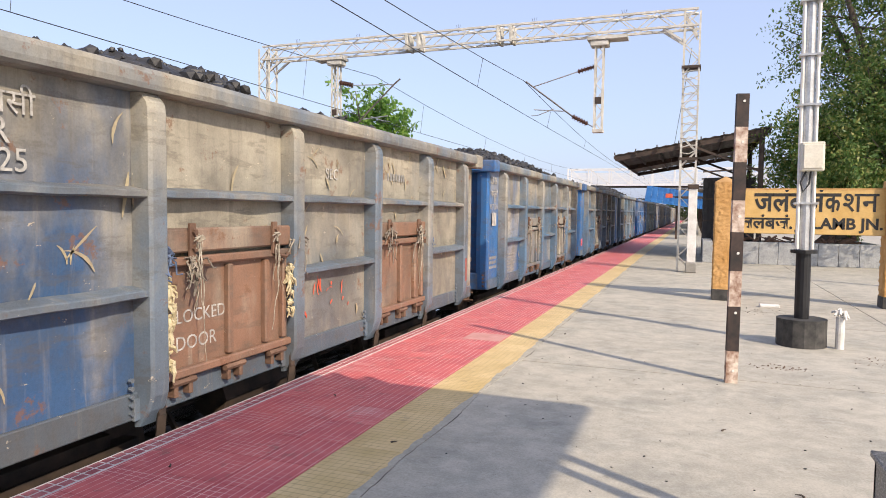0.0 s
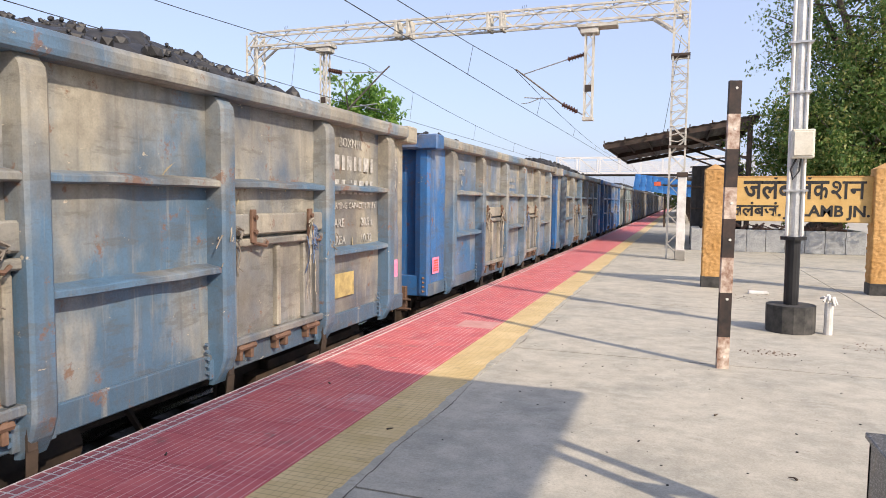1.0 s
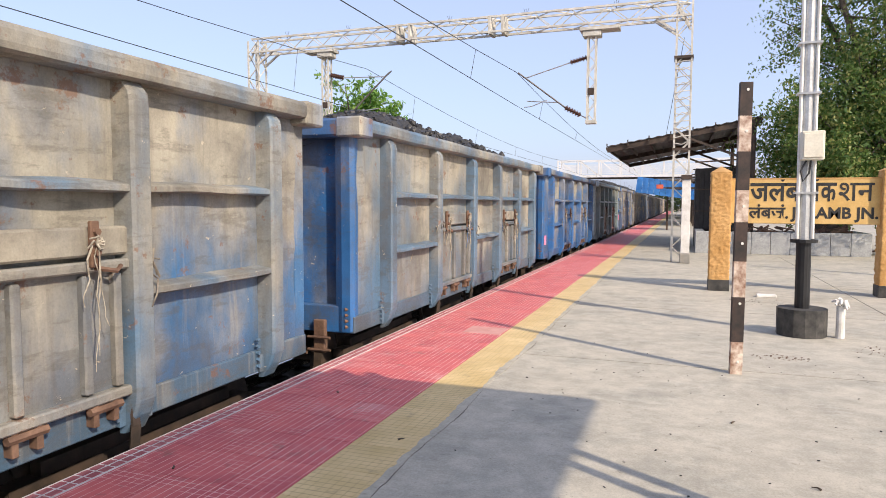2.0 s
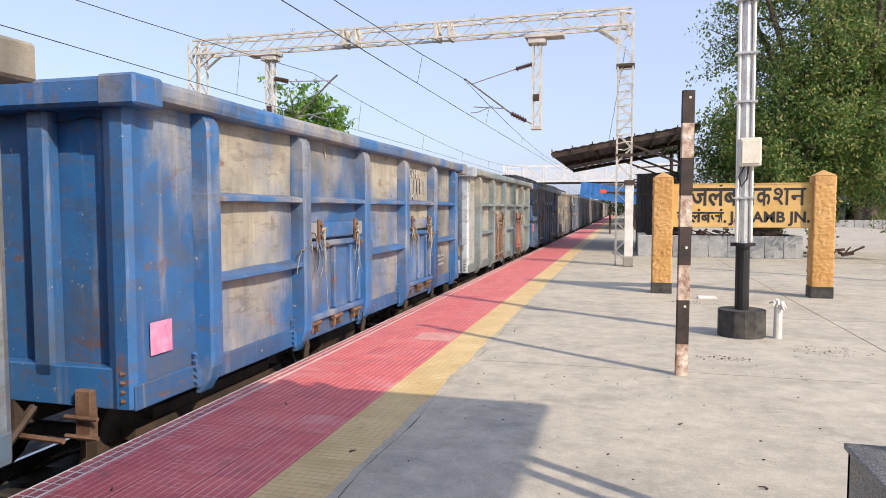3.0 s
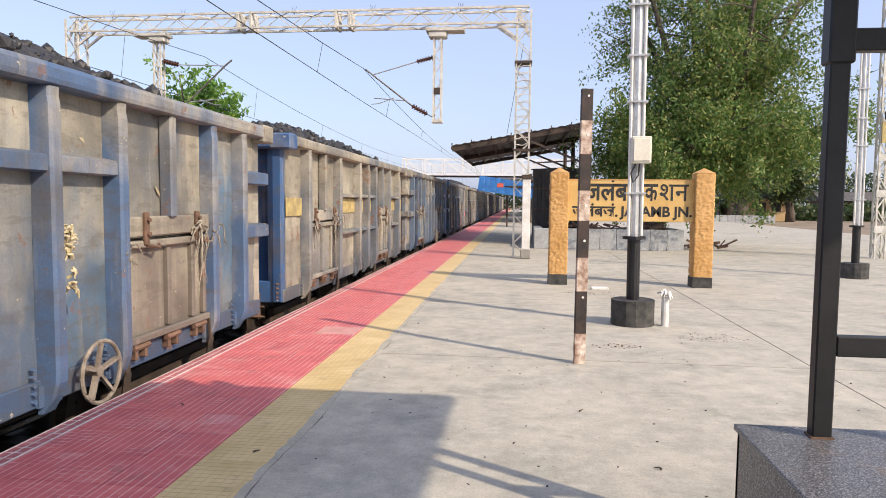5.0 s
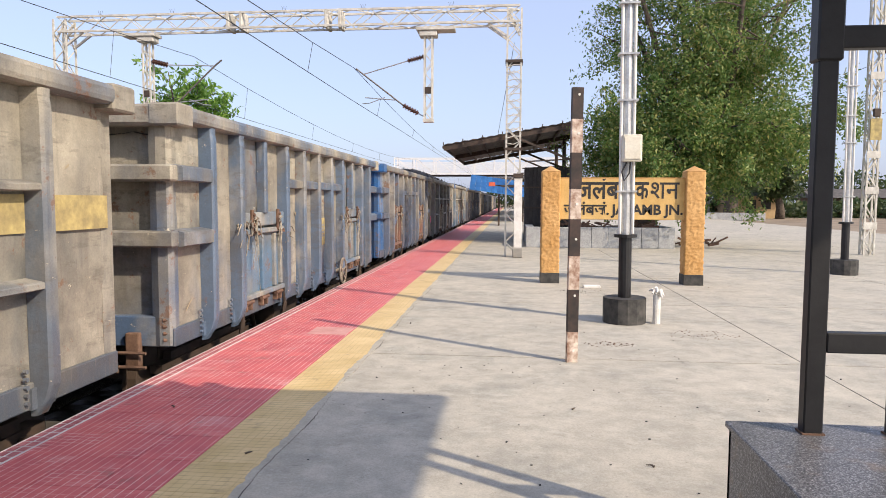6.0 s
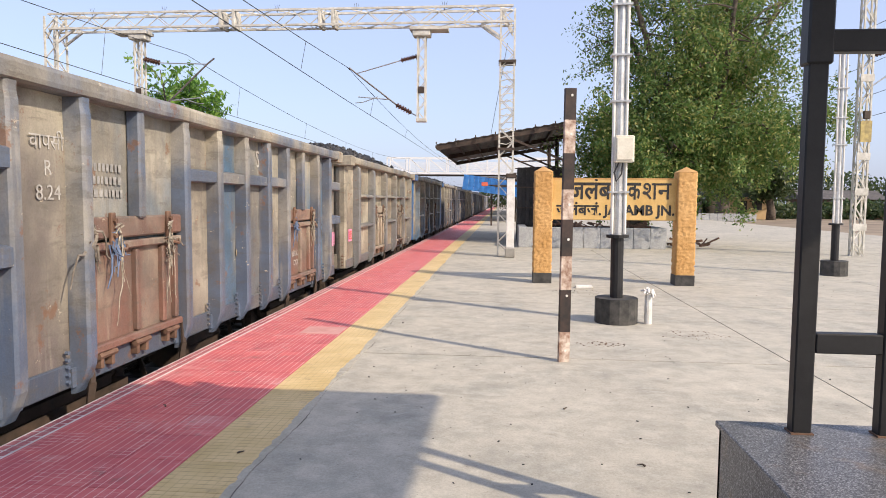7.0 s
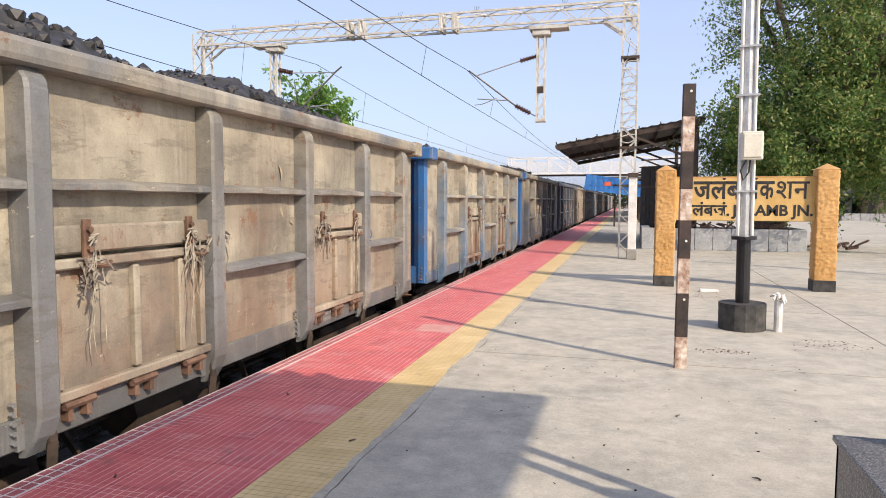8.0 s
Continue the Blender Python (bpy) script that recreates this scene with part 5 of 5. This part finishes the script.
# ---- trees ----
def tree(name, x, y, z0, height, radius, crown_low, leaves, leaf, material, label, seed, lean=(0.0, 0.0), trunk_r=0.28, droop=0.5, squash=0.75, low_limbs=()):
    """A tapered trunk with limbs, and a crown of single leaves set in clumps along the twigs."""
    rnd = random.Random(seed)
    e = base(name, pose(x, y, z0), label, "tree")
    wood, ends = bmesh.new(), []
    fork = crown_low * 0.9
    tube(wood, [(0, 0, 0), (lean[0] * 0.3 + 0.05, lean[1] * 0.3, fork * 0.5), (lean[0], lean[1], fork)], trunk_r * 1.25, 10, trunk_r * 0.8)
    for k in range(9):
        a = 2 * math.pi * k / 9 + rnd.uniform(-0.3, 0.3)
        reach = radius * rnd.uniform(0.45, 0.8) * (1 if k % 3 else 0.35)
        top = crown_low + (height - crown_low) * rnd.uniform(0.35, 0.8)
        p0 = Vector((lean[0], lean[1], fork * rnd.uniform(0.85, 1.0)))
        p2 = Vector((lean[0] + math.cos(a) * reach, lean[1] + math.sin(a) * reach, top))
        p1 = (p0 + p2) / 2 + Vector((rnd.uniform(-0.4, 0.4), rnd.uniform(-0.4, 0.4), rnd.uniform(0, 0.5)))
        tube(wood, [p0, p1, p2], trunk_r * 0.5, 7, trunk_r * 0.12)
        for j in range(16):
            q0 = p0.lerp(p1, rnd.uniform(0.5, 1)) if j % 2 else p1.lerp(p2, rnd.uniform(0, 1))
            b = rnd.uniform(0, 2 * math.pi)
            el = rnd.uniform(-0.75, 1.0)
            d = Vector((math.cos(b) * math.cos(el), math.sin(b) * math.cos(el), math.sin(el))) * radius * rnd.uniform(0.25, 0.55)
            q1 = q0 + d
            c = Vector((lean[0], lean[1], (crown_low + height) / 2))
            off = q1 - c
            off.z /= squash * (height - crown_low) / (2 * radius) / 0.75
            if off.length > radius:
                q1 = c + (q1 - c) * radius / off.length * rnd.uniform(0.85, 1.02)
            tube(wood, [q0, (q0 + q1) / 2 + Vector((0, 0, 0.12)), q1], trunk_r * 0.1, 4, 0.012)
            ends.append((q0, q1))
    # long low limbs that hang over the ground
    for a, reach, z1 in low_limbs:
        p0 = Vector((lean[0] * 0.7, lean[1] * 0.7, fork * 0.9))
        p2 = Vector((lean[0] + math.cos(a) * reach, lean[1] + math.sin(a) * reach, z1))
        tube(wood, [p0, (p0 + p2) / 2 + Vector((0, 0, 0.5)), p2], trunk_r * 0.35, 6, 0.03)
        for j in range(16):
            q0 = p0.lerp(p2, rnd.uniform(0.35, 1.0))
            q1 = q0 + Vector((rnd.uniform(-1.3, 1.3), rnd.uniform(-1.3, 1.3), rnd.uniform(-0.7, 1.1)))
            tube(wood, [q0, q1], 0.03, 4, 0.012)
            ends.append((q0, q1))
    part("trunk", wood, BARK, e, smooth=True)
    g = np.random.default_rng(seed)
    n = leaves
    pick = g.integers(0, len(ends), n)
    A = np.array([tuple(a) for a, b in ends])[pick]
    Bq = np.array([tuple(b) for a, b in ends])[pick]
    t = g.uniform(0.35, 1.08, (n, 1))
    clump = g.normal(0, 1, (len(ends), 5, 3)) * radius * 0.1
    c = A + (Bq - A) * t + clump[pick, g.integers(0, 5, n)] + g.normal(0, radius * 0.024, (n, 3))
    c[:, 2] -= droop * np.abs(g.normal(0, 0.35, n))
    d = g.normal(0, 1, (n, 3))
    d[:, 2] -= droop
    d /= np.linalg.norm(d, axis=1)[:, None]
    s = np.cross(d, g.normal(0, 1, (n, 3)))
    s /= np.linalg.norm(s, axis=1)[:, None]
    L = leaf * g.uniform(0.6, 1.4, (n, 1))
    V = np.stack([c, c + d * L * 0.5 + s * L * 0.22, c + d * L, c + d * L * 0.5 - s * L * 0.22], 1).reshape(-1, 3)
    me = bpy.data.meshes.new("crown")
    F = np.arange(4 * n).reshape(-1, 4)
    me.from_pydata(V.tolist(), [], F.tolist())
    me.materials.append(material)
    o = new("crown", me)
    o.parent = e
    return e


tree("tree", 4.9, 26.6, 0.3, 14.0, 5.7, 2.2, 150000, 0.135, LEAF, "tall leafy neem tree standing in a stone planter", 11, (2.7, 0.4), 0.4, squash=0.95,
     low_limbs=((3.3, 3.3, 3.1), (2.9, 3.2, 3.9), (3.7, 3.6, 4.3), (4.3, 4.2, 3.3), (5.0, 4.0, 3.9), (5.7, 4.4, 4.2), (3.5, 2.8, 3.1), (4.6, 3.4, 3.9)))
tree("tree", -20.0, 41.0, -1.3, 11.8, 3.5, 6.0, 17000, 0.30, LEAF_BRIGHT, "small bright green tree beyond the tracks", 5, (0, 0), 0.22)
tree("tree", 21.5, 68.0, -0.1, 9.5, 5.5, 3.2, 9000, 0.4, LEAF_FAR, "broad tree with a pale knotty trunk", 8, (0.3, 0), 0.6)
tree("tree", 28.5, 74.0, -0.1, 8.0, 4.5, 2.6, 6000, 0.45, LEAF_FAR, "roadside tree with a forked trunk", 9, (-0.3, 0), 0.4)


def bush_row(x0, x1, y, h, n, seed, label):
    rnd, g = random.Random(seed), np.random.default_rng(seed)
    c = np.stack([g.uniform(x0, x1, n), y + g.normal(0, 2.0, n), np.zeros(n)], 1)
    top = np.array([h * (0.65 + 0.35 * noise.noise(Vector((v * 0.16, seed, 0))) + 0.2 * noise.noise(Vector((v * 0.6, seed, 3)))) for v in c[:, 0]])
    c[:, 2] = -0.1 + top * g.uniform(0, 1, n) ** 0.7
    d, s = g.normal(0, 1, (n, 3)), g.normal(0, 1, (n, 3))
    d /= np.linalg.norm(d, axis=1)[:, None]
    s = np.cross(d, s)
    s /= np.linalg.norm(s, axis=1)[:, None]
    L = 0.55 * g.uniform(0.5, 1.4, (n, 1))
    V = np.stack([c, c + d * L * 0.5 + s * L * 0.3, c + d * L, c + d * L * 0.5 - s * L * 0.3], 1).reshape(-1, 3)
    ob = raw("far_bushes", V.tolist(), np.arange(4 * n).reshape(-1, 4).tolist(), LEAF_FAR)
    return tagged(ob, label, "bushes", kind="stuff")


bush_row(14, 62, 82, 3.0, 9000, 3, "dusty green scrub along the station yard")
bush_row(24, 110, 110, 9.0, 16000, 4, "far belt of dark green trees")
bush_row(-5, 26, 150, 7.0, 7000, 6, "far trees behind the station shelter")
bush_row(-140, -25, 160, 5.0, 9000, 7, "far scrub beyond the tracks")


# ---- planter, shed, shelter ahead, footbridge ----
def planter():
    e = base("stone_planter", pose(0, 0, 0), "grey stone-faced planter wall round the tree", "planter")
    x = 0.95
    for k in range(9):
        w = 0.57
        part("facing_stone", B(x, x + w - 0.012, 24.2, 24.5, 0, 0.72, bev=0.01), PLANTER, e)
        x += w
    part("side_wall", B(5.8, 6.1, 24.5, 29, 0, 0.72, bev=0.01), PLANTER, e)
    part("side_wall", B(0.95, 1.25, 24.5, 29, 0, 0.72, bev=0.01), PLANTER, e)
    part("soil", B(1.25, 5.8, 24.5, 29, 0, 0.62), SOIL, e)
    rnd, rub = random.Random(8), bmesh.new()
    for k in range(60):
        a, px, py = rnd.uniform(0, 3.1), rnd.uniform(1.5, 7.6), rnd.uniform(24.7, 25.6)
        zz = 0.66 if px < 5.7 else 0.1
        l = rnd.uniform(0.2, 0.6)
        beam(rub, (px, py, zz + rnd.uniform(0, 0.15)), (px + math.cos(a) * l, py + math.sin(a) * l * 0.4, zz + rnd.uniform(0, 0.3)), rnd.uniform(0.03, 0.1))
    tagged(part("rubble", rub, RUST), "heap of broken wood and rubble behind the planter", "rubble", kind="stuff")


planter()


def dark_shed():
    e = base("kiosk", pose(0, 0, 0), "dark corrugated sheet kiosk beneath the shelter", "kiosk")
    for k in range(11):
        x = 0.95 + k * 0.16
        part("wall_sheet", B(x, x + 0.15, 27.0 + 0.03 * (k % 2), 27.1, 0.7, 2.95), SHED_DARK, e)
    part("body", B(0.95, 2.71, 27.1, 29.2, 0, 2.95), SHED_DARK, e)
    for z in (1.35, 2.15):
        part("band", B(0.93, 2.73, 26.95, 27.0, z, z + 0.05), STEEL_DARK, e)
    return e


dark_shed()


def shelter_ahead():
    e = base("platform_shelter", pose(0, 0, 0), "sloping dark sheet-roofed shelter over the platform", "shelter")
    y0, y1, xl, xr, zl, zr = 25.7, 36.2, -2.15, 3.0, 3.6, 4.5
    n = 16
    for k in range(n):
        a, b = k / n, (k + 1) / n
        bm = bmesh.new()
        vs = []
        for u, lift in ((a, 0.0), ((a + b) / 2, 0.03), (b, 0.0)):
            for yy in (y0 - 0.1, y1 + 0.1):
                for dz in (0.12, 0.10):
                    vs.append(bm.verts.new((xl + (xr - xl) * u, yy, zl + (zr - zl) * u + dz + lift)))
        for i in (0, 4):
            bm.faces.new((vs[i], vs[i + 2], vs[i + 6], vs[i + 4]))
            bm.faces.new((vs[i + 1], vs[i + 5], vs[i + 7], vs[i + 3]))
            bm.faces.new((vs[i], vs[i + 4], vs[i + 5], vs[i + 1]))
            bm.faces.new((vs[i + 2], vs[i + 3], vs[i + 7], vs[i + 6]))
        part("roof_sheet", bm, SHED_ROOF, e)
    for yy in (y0, (y0 + y1) / 2, y1):
        part("rafter", beam(bmesh.new(), (xl, yy, zl), (xr, yy, zr), 0.1, 0.18), STEEL_DARK, e)
        st = bmesh.new()
        beam(st, (2.75, yy, 3.1), (0.3, yy, 4.1), 0.08)
        beam(st, (0.9, yy, 3.1), (2.75, yy, 3.2), 0.05)
        part("strut", st, STEEL_DARK, e)
        part("column", tube(bmesh.new(), [(2.75, yy, 0), (2.75, yy, 4.6)], 0.09, 10), STEEL_DARK, e)
    for k in range(8):
        u = k / 7
        x, z = xl + (xr - xl) * u, zl + (zr - zl) * u + 0.13
        part("purlin", B(x - 0.03, x + 0.03, y0 - 0.15, y1 + 0.15, z - 0.14, z - 0.04), STEEL_DARK, e)
        part("hook_bolt", B(x - 0.02, x + 0.02, y0 - 0.12, y0 - 0.08, z, z + 0.09), STEEL_DARK, e)
    return e


shelter_ahead()


def blue_canopy():
    e = base("blue_canopy", pose(0, 44, 0), "blue corrugated sheet canopy over the platform", "canopy")
    for k in range(13):
        x = -2.3 + k * 0.36
        bm = bmesh.new()
        z = 3.42 - 0.05 * k
        a = [bm.verts.new(v) for v in ((x, 0, z - 1.05), (x + 0.17, -0.05, z - 1.07), (x + 0.35, 0, z - 1.09), (x, 2.2, z), (x + 0.17, 2.15, z - 0.02), (x + 0.35, 2.2, z - 0.04))]
        bm.faces.new((a[0], a[1], a[4], a[3])), bm.faces.new((a[1], a[2], a[5], a[4]))
        bmesh.ops.solidify(bm, geom=bm.faces[:], thickness=0.02)
        part("sheet", bm, BLUE_SHEET, e)
    for x in (-0.4, 2.2):
        part("post", B(x - 0.06, x + 0.06, 1.0, 1.12, 0, 2.7), STEEL_DARK, e)
    part("beam", B(-2.2, 2.3, 1.0, 1.12, 2.55, 2.7), STEEL_DARK, e)
    s = base("hanging_sign", pose(-0.8, 42.6, 0), "small orange-red sign hung under the blue canopy", "sign")
    part("plate", B(-0.2, 0.2, 0, 0.04, 2.55, 2.8, bev=0.02), RED_SIGN, s)
    part("bracket", B(-0.02, 0.02, 0.0, 1.4, 2.8, 2.84), STEEL_DARK, s)
    for k in range(3):
        y = 52 + k * 22
        sh = base("far_shelter", pose(0, y, 0), "long dark-roofed shelter far along the platform", "shelter", "far shelters")
        part("roof", B(-1.9, 5.0, 0, 18, 3.3, 3.45), SHED_ROOF, sh)
        for yy in (2, 9, 16):
            part("post", B(1.2, 1.4, yy, yy + 0.2, 0, 3.3), STEEL_DARK, sh)


blue_canopy()


def footbridge():
    y = 92
    e = base("footbridge", pose(0, y, 0), "white-painted steel footbridge across the tracks", "footbridge")
    x0, x1, zb, zt = -15.6, 9.0, 5.3, 7.5
    part("deck", B(x0, x1, 0.12, 2.48, zb - 0.3, zb - 0.05), STEEL_DARK, e)
    for yy in (0.0, 2.6):
        part("chord", B(x0, x1, yy - 0.1, yy + 0.1, zb - 0.12, zb + 0.2), BRIDGE, e)
        part("chord", B(x0, x1, yy - 0.07, yy + 0.07, zt - 0.14, zt), BRIDGE, e)
        n = 9
        for k in range(n + 1):
            x = x0 + (x1 - x0) * k / n
            part("upright", B(x - 0.08, x + 0.08, yy - 0.09, yy + 0.09, zb, zt), BRIDGE, e)
            if k < n:
                xb = x0 + (x1 - x0) * (k + 1) / n
                part("diagonal", beam(bmesh.new(), (x, yy, zt if k < n / 2 else zb), (xb, yy, zb if k < n / 2 else zt), 0.1), BRIDGE, e)
        for k in range(5):
            z = zb + 0.42 + 0.27 * k
            part("railing", B(x0, x1, yy - 0.03, yy + 0.03, z, z + 0.075), BRIDGE, e)
    for x in (x0 + 1.2, 6.0):
        for yy in (0.1, 2.5):
            part("pier", B(x - 0.15, x + 0.15, yy - 0.15, yy + 0.15, -1.3, zb), BRIDGE, e)
    top = lattice(bmesh.new(), (-16.8, -6, 7.75), (8, -6, 7.75), 0.5, 0.5, 1.2, 0.1, 0.06, (0, 1, 0))
    for x in (-16.8, 8):
        lattice(top, (x, -6, -1.3), (x, -6, 7.75), 0.4, 0.4, 0.8, 0.1, 0.06)
    tagged(part("far_line_portal", top, BRIDGE), "white lattice line portal before the footbridge", "gantry")


footbridge()


# ---- far side of the yard ----
wall = base("low_wall", pose(0, 66, 0), "low whitewashed masonry wall at the yard", "wall")
for k in range(8):
    part("coping_block", B(18.4 + k * 0.72, 18.4 + k * 0.72 + 0.7, 0, 0.4, -0.12, 0.62, bev=0.02), PLANTER, wall)


def far_house(x, y, w, d, h, m, label):
    e = base("house", pose(x, y, -0.12), label, "house", "far houses")
    part("wall", B(0, w, 0, d, 0, h), m, e)
    r = bmesh.new()
    vs = [r.verts.new(v) for v in ((-0.4, -0.4, h), (w + 0.4, -0.4, h), (w + 0.4, d + 0.4, h), (-0.4, d + 0.4, h), (-0.4, d / 2, h + 1.1), (w + 0.4, d / 2, h + 1.1))]
    for f in ((0, 1, 5, 4), (2, 3, 4, 5), (0, 4, 3), (1, 2, 5), (0, 3, 2, 1)):
        r.faces.new([vs[i] for i in f])
    part("roof", r, SHED_ROOF, e)
    part("door", B(w * 0.4, w * 0.4 + 1, -0.05, 0, 0, 2), SHED_DARK, e)
    part("window", B(w * 0.7, w * 0.7 + 0.9, -0.05, 0, 1, 2), SHED_DARK, e)


far_house(23.5, 76, 5.5, 4, 2.4, TERRA, "low yellow-washed house with a dark roof")
far_house(17.5, 78, 5.0, 4, 2.4, RAW_CONCRETE, "low grey house behind the trees")
far_house(36, 84, 9, 5, 2.3, RUST, "long low brown shed in the scrub")


# ---- litter and marks on the platform ----
tagged(part("concrete_chip", B(1.78, 2.1, 13.05, 13.2, 0, 0.05, bev=0.01), WHITE_PAINT), "pale broken piece of concrete lying on the platform", "rubble")


def spill(name, x, y, rx, ry, material, label, seed):
    rnd, bm = random.Random(seed), bmesh.new()
    for k in range(70):
        a, r = rnd.uniform(0, 6.28), rnd.uniform(0, 1) ** 0.6
        px, py, s = x + math.cos(a) * rx * r, y + math.sin(a) * ry * r, rnd.uniform(0.0015, 0.006)
        beam(bm, (px, py, 0.003), (px + rnd.uniform(-0.015, 0.015), py + rnd.uniform(-0.015, 0.015), 0.004 + s * 0.3), s * 2, s)
    return tagged(part(name, bm, material), label, "litter", kind="stuff")


spill("cement_crumbs", 1.72, 12.5, 0.42, 0.5, SLEEPER, "crumbs of dried cement on the platform", 2)
spill("dry_leaves", 6.5, 14, 4.0, 6.0, RUST, "dry leaves scattered on the platform", 3)
spill("brick_dust", 2.75, 8.7, 0.45, 0.3, RUST, "red brick crumbs beside the pipe", 5)
spill("dry_leaves", 1.5, 5.5, 3.0, 3.2, SHED_DARK, "dark specks of litter on the platform", 6)
spill("grit", 0.4, 7.0, 1.8, 3.4, RAW_CONCRETE, "pale grit and flakes of mortar on the slabs", 9)
spill("brick_dust", 1.55, 8.0, 0.3, 0.16, RUST, "red brick crumbs on the slab joint", 12)
rnd = random.Random(21)
for px, py in ((-1.27, 4.33), (-2.2, 5.2), (-2.35, 3.4), (-0.9, 9.0), (0.9, 5.5), (1.3, 4.4)):
    bm = bmesh.new()
    a = rnd.uniform(0, 3)
    tube(bm, [(px, py, 0.008), (px + 0.02 * math.cos(a), py + 0.02 * math.sin(a), 0.013), (px + 0.05 * math.cos(a + 0.3), py + 0.05 * math.sin(a + 0.3), 0.009)], 0.008, 5, 0.003)
    tagged(part("leaf_litter", bm, BARK), "curled dry leaf on the platform", "leaf", "dry leaves")


# ---- platform surface: slabs and tactile tiles ----
xs = [-1.10, 3.37, 7.85, 12.3, 16.1, 19.9]
ys = [3.42 + 3.83 * k for k in range(-5, 12)] + [60, 80, 110, 170]
for xa, xb in zip(xs, xs[1:]):
    for ya, yb in zip(ys, ys[1:]):
        part("slab", B(xa + 0.008, xb - 0.008, ya + 0.011, yb - 0.011, -0.05, 0.0), CONCRETE, platform)
part("slab", B(-1.1, 19.9, -40, ys[0], -0.05, 0.0), CONCRETE, platform)


def tiles(x0, x1, material, name):
    """Tactile tiles: the nearest ones as single pieces, the rest in one mesh."""
    step = 0.43
    first_tile = None
    nx = max(1, round((x1 - x0) / step))
    w = (x1 - x0) / nx
    rest = bmesh.new()
    k = 0
    y = 1.6
    while y < 120:
        long_piece = y > 20
        d = step if not long_piece else 4.3
        for i in range(nx):
            cx, cy = x0 + (i + 0.5) * w, y + d / 2
            if not long_piece:
                if first_tile is None:
                    first_tile = part(name, B(-w / 2 + 0.002, w / 2 - 0.002, -d / 2 + 0.002, d / 2 - 0.002, -0.05, 0.004), material, platform, m=pose(cx, cy, 0))
                else:
                    again(name, first_tile, platform, pose(cx, cy, 0))
                k += 1
            else:
                box(rest, cx - w / 2, cx + w / 2, cy - d / 2, cy + d / 2 - 0.004, -0.05, 0.004)
        y += d
    box(rest, x0, x1, -40, 1.6, -0.05, 0.004)
    box(rest, x0, x1, y, 170, -0.05, 0.004)
    o = part(name + "_run", rest, material, platform)
    o["kind"] = "stuff"


tiles(-2.68, -1.54, RED_TILE, "red_tile")
tiles(-1.54, -1.10, YELLOW_TILE, "yellow_tile")
rnd = random.Random(31)
lip, crack, yy = [], [], 0.5
while yy < 30:
    lip.append((-1.115 + 0.035 * noise.noise(Vector((yy * 1.6, 2, 5))) + rnd.uniform(-0.012, 0.012), yy))
    crack.append((-1.06 + 0.03 * noise.noise(Vector((yy * 1.1, 7, 1))) + rnd.uniform(-0.006, 0.006), yy))
    yy += rnd.uniform(0.03, 0.07)
n = len(lip)
raw("mortar_edge", [(x, q, 0.0065) for x, q in lip] + [(x, q, 0.0065) for x, q in crack] + [(x, q, -0.02) for x, q in lip] + [(x, q, -0.02) for x, q in crack],
    [f for i in range(n - 1) for f in ((i, n + i, n + i + 1, i + 1), (2 * n + i, i, i + 1, 2 * n + i + 1), (n + i, 3 * n + i, 3 * n + i + 1, n + i + 1))], CONCRETE, platform)
raw("joint_gap", [(x, q, 0.003) for x, q in crack] + [(x + max(0.0005, 0.013 * noise.noise(Vector((q * 2.3, 1, 9))) + 0.002), q, 0.003) for x, q in crack],
    [(i, n + i, n + i + 1, i + 1) for i in range(n - 1)], SLEEPER, platform)
edge = bmesh.new()
y = -10.0
while y < 120:
    for x in (-2.835, -2.765):
        box(edge, x + 0.006, x + 0.056, y, y + 0.074, -0.012, 0.003)
    y += 0.09
part("edge_cell", edge, PINK_CELL, platform)["kind"] = "stuff"
part("white_edge_band", B(-2.85, -2.68, -40, 170, -0.05, 0.0), WHITE_TILE, platform)
part("pale_tile", B(-2.05, -1.56, 8.15, 8.6, -0.0, 0.008), WHITE_TILE, platform, "faded pale pink tile").data.materials[0] = plain("faded_pink", (0.55, 0.26, 0.23), (0.66, 0.36, 0.32), 4)


# ---- movement ----
SPEED = 14.1
TRAVEL = [(t, SPEED * t) for t in (0, 1, 2, 3, 4, 5, 6, 7, 8)]
# where each wagon's leading end stands at the start
PLACES = [-10.05, 1.33, 12.69, 24.05, 35.43, 46.8, 58.1, 69.5, 80.45, 91.52, 102.6, 113.7, 124.9]
while len(PLACES) < len(wagons):
    PLACES.append(PLACES[-1] + LENGTH[TRAIN[len(PLACES) - 1][0]] + 1.06)


def motions():
    for i, w in enumerate(wagons):
        walk(w, [(t, pose(TRACK, PLACES[i] - s, RAIL_Z)) for t, s in TRAVEL])
    # the wheels of the wagons that pass the camera turn at the train's speed
    times = [k / 30 for k in range(241)]
    for w in wagons[1:13]:
        for o in w.children:
            if "roll" in o:
                x, y, z = o["roll"]
                walk(o, [(t, pose(x, y, z, math.degrees(SPEED * t / 0.5))) for t in times])


motions()
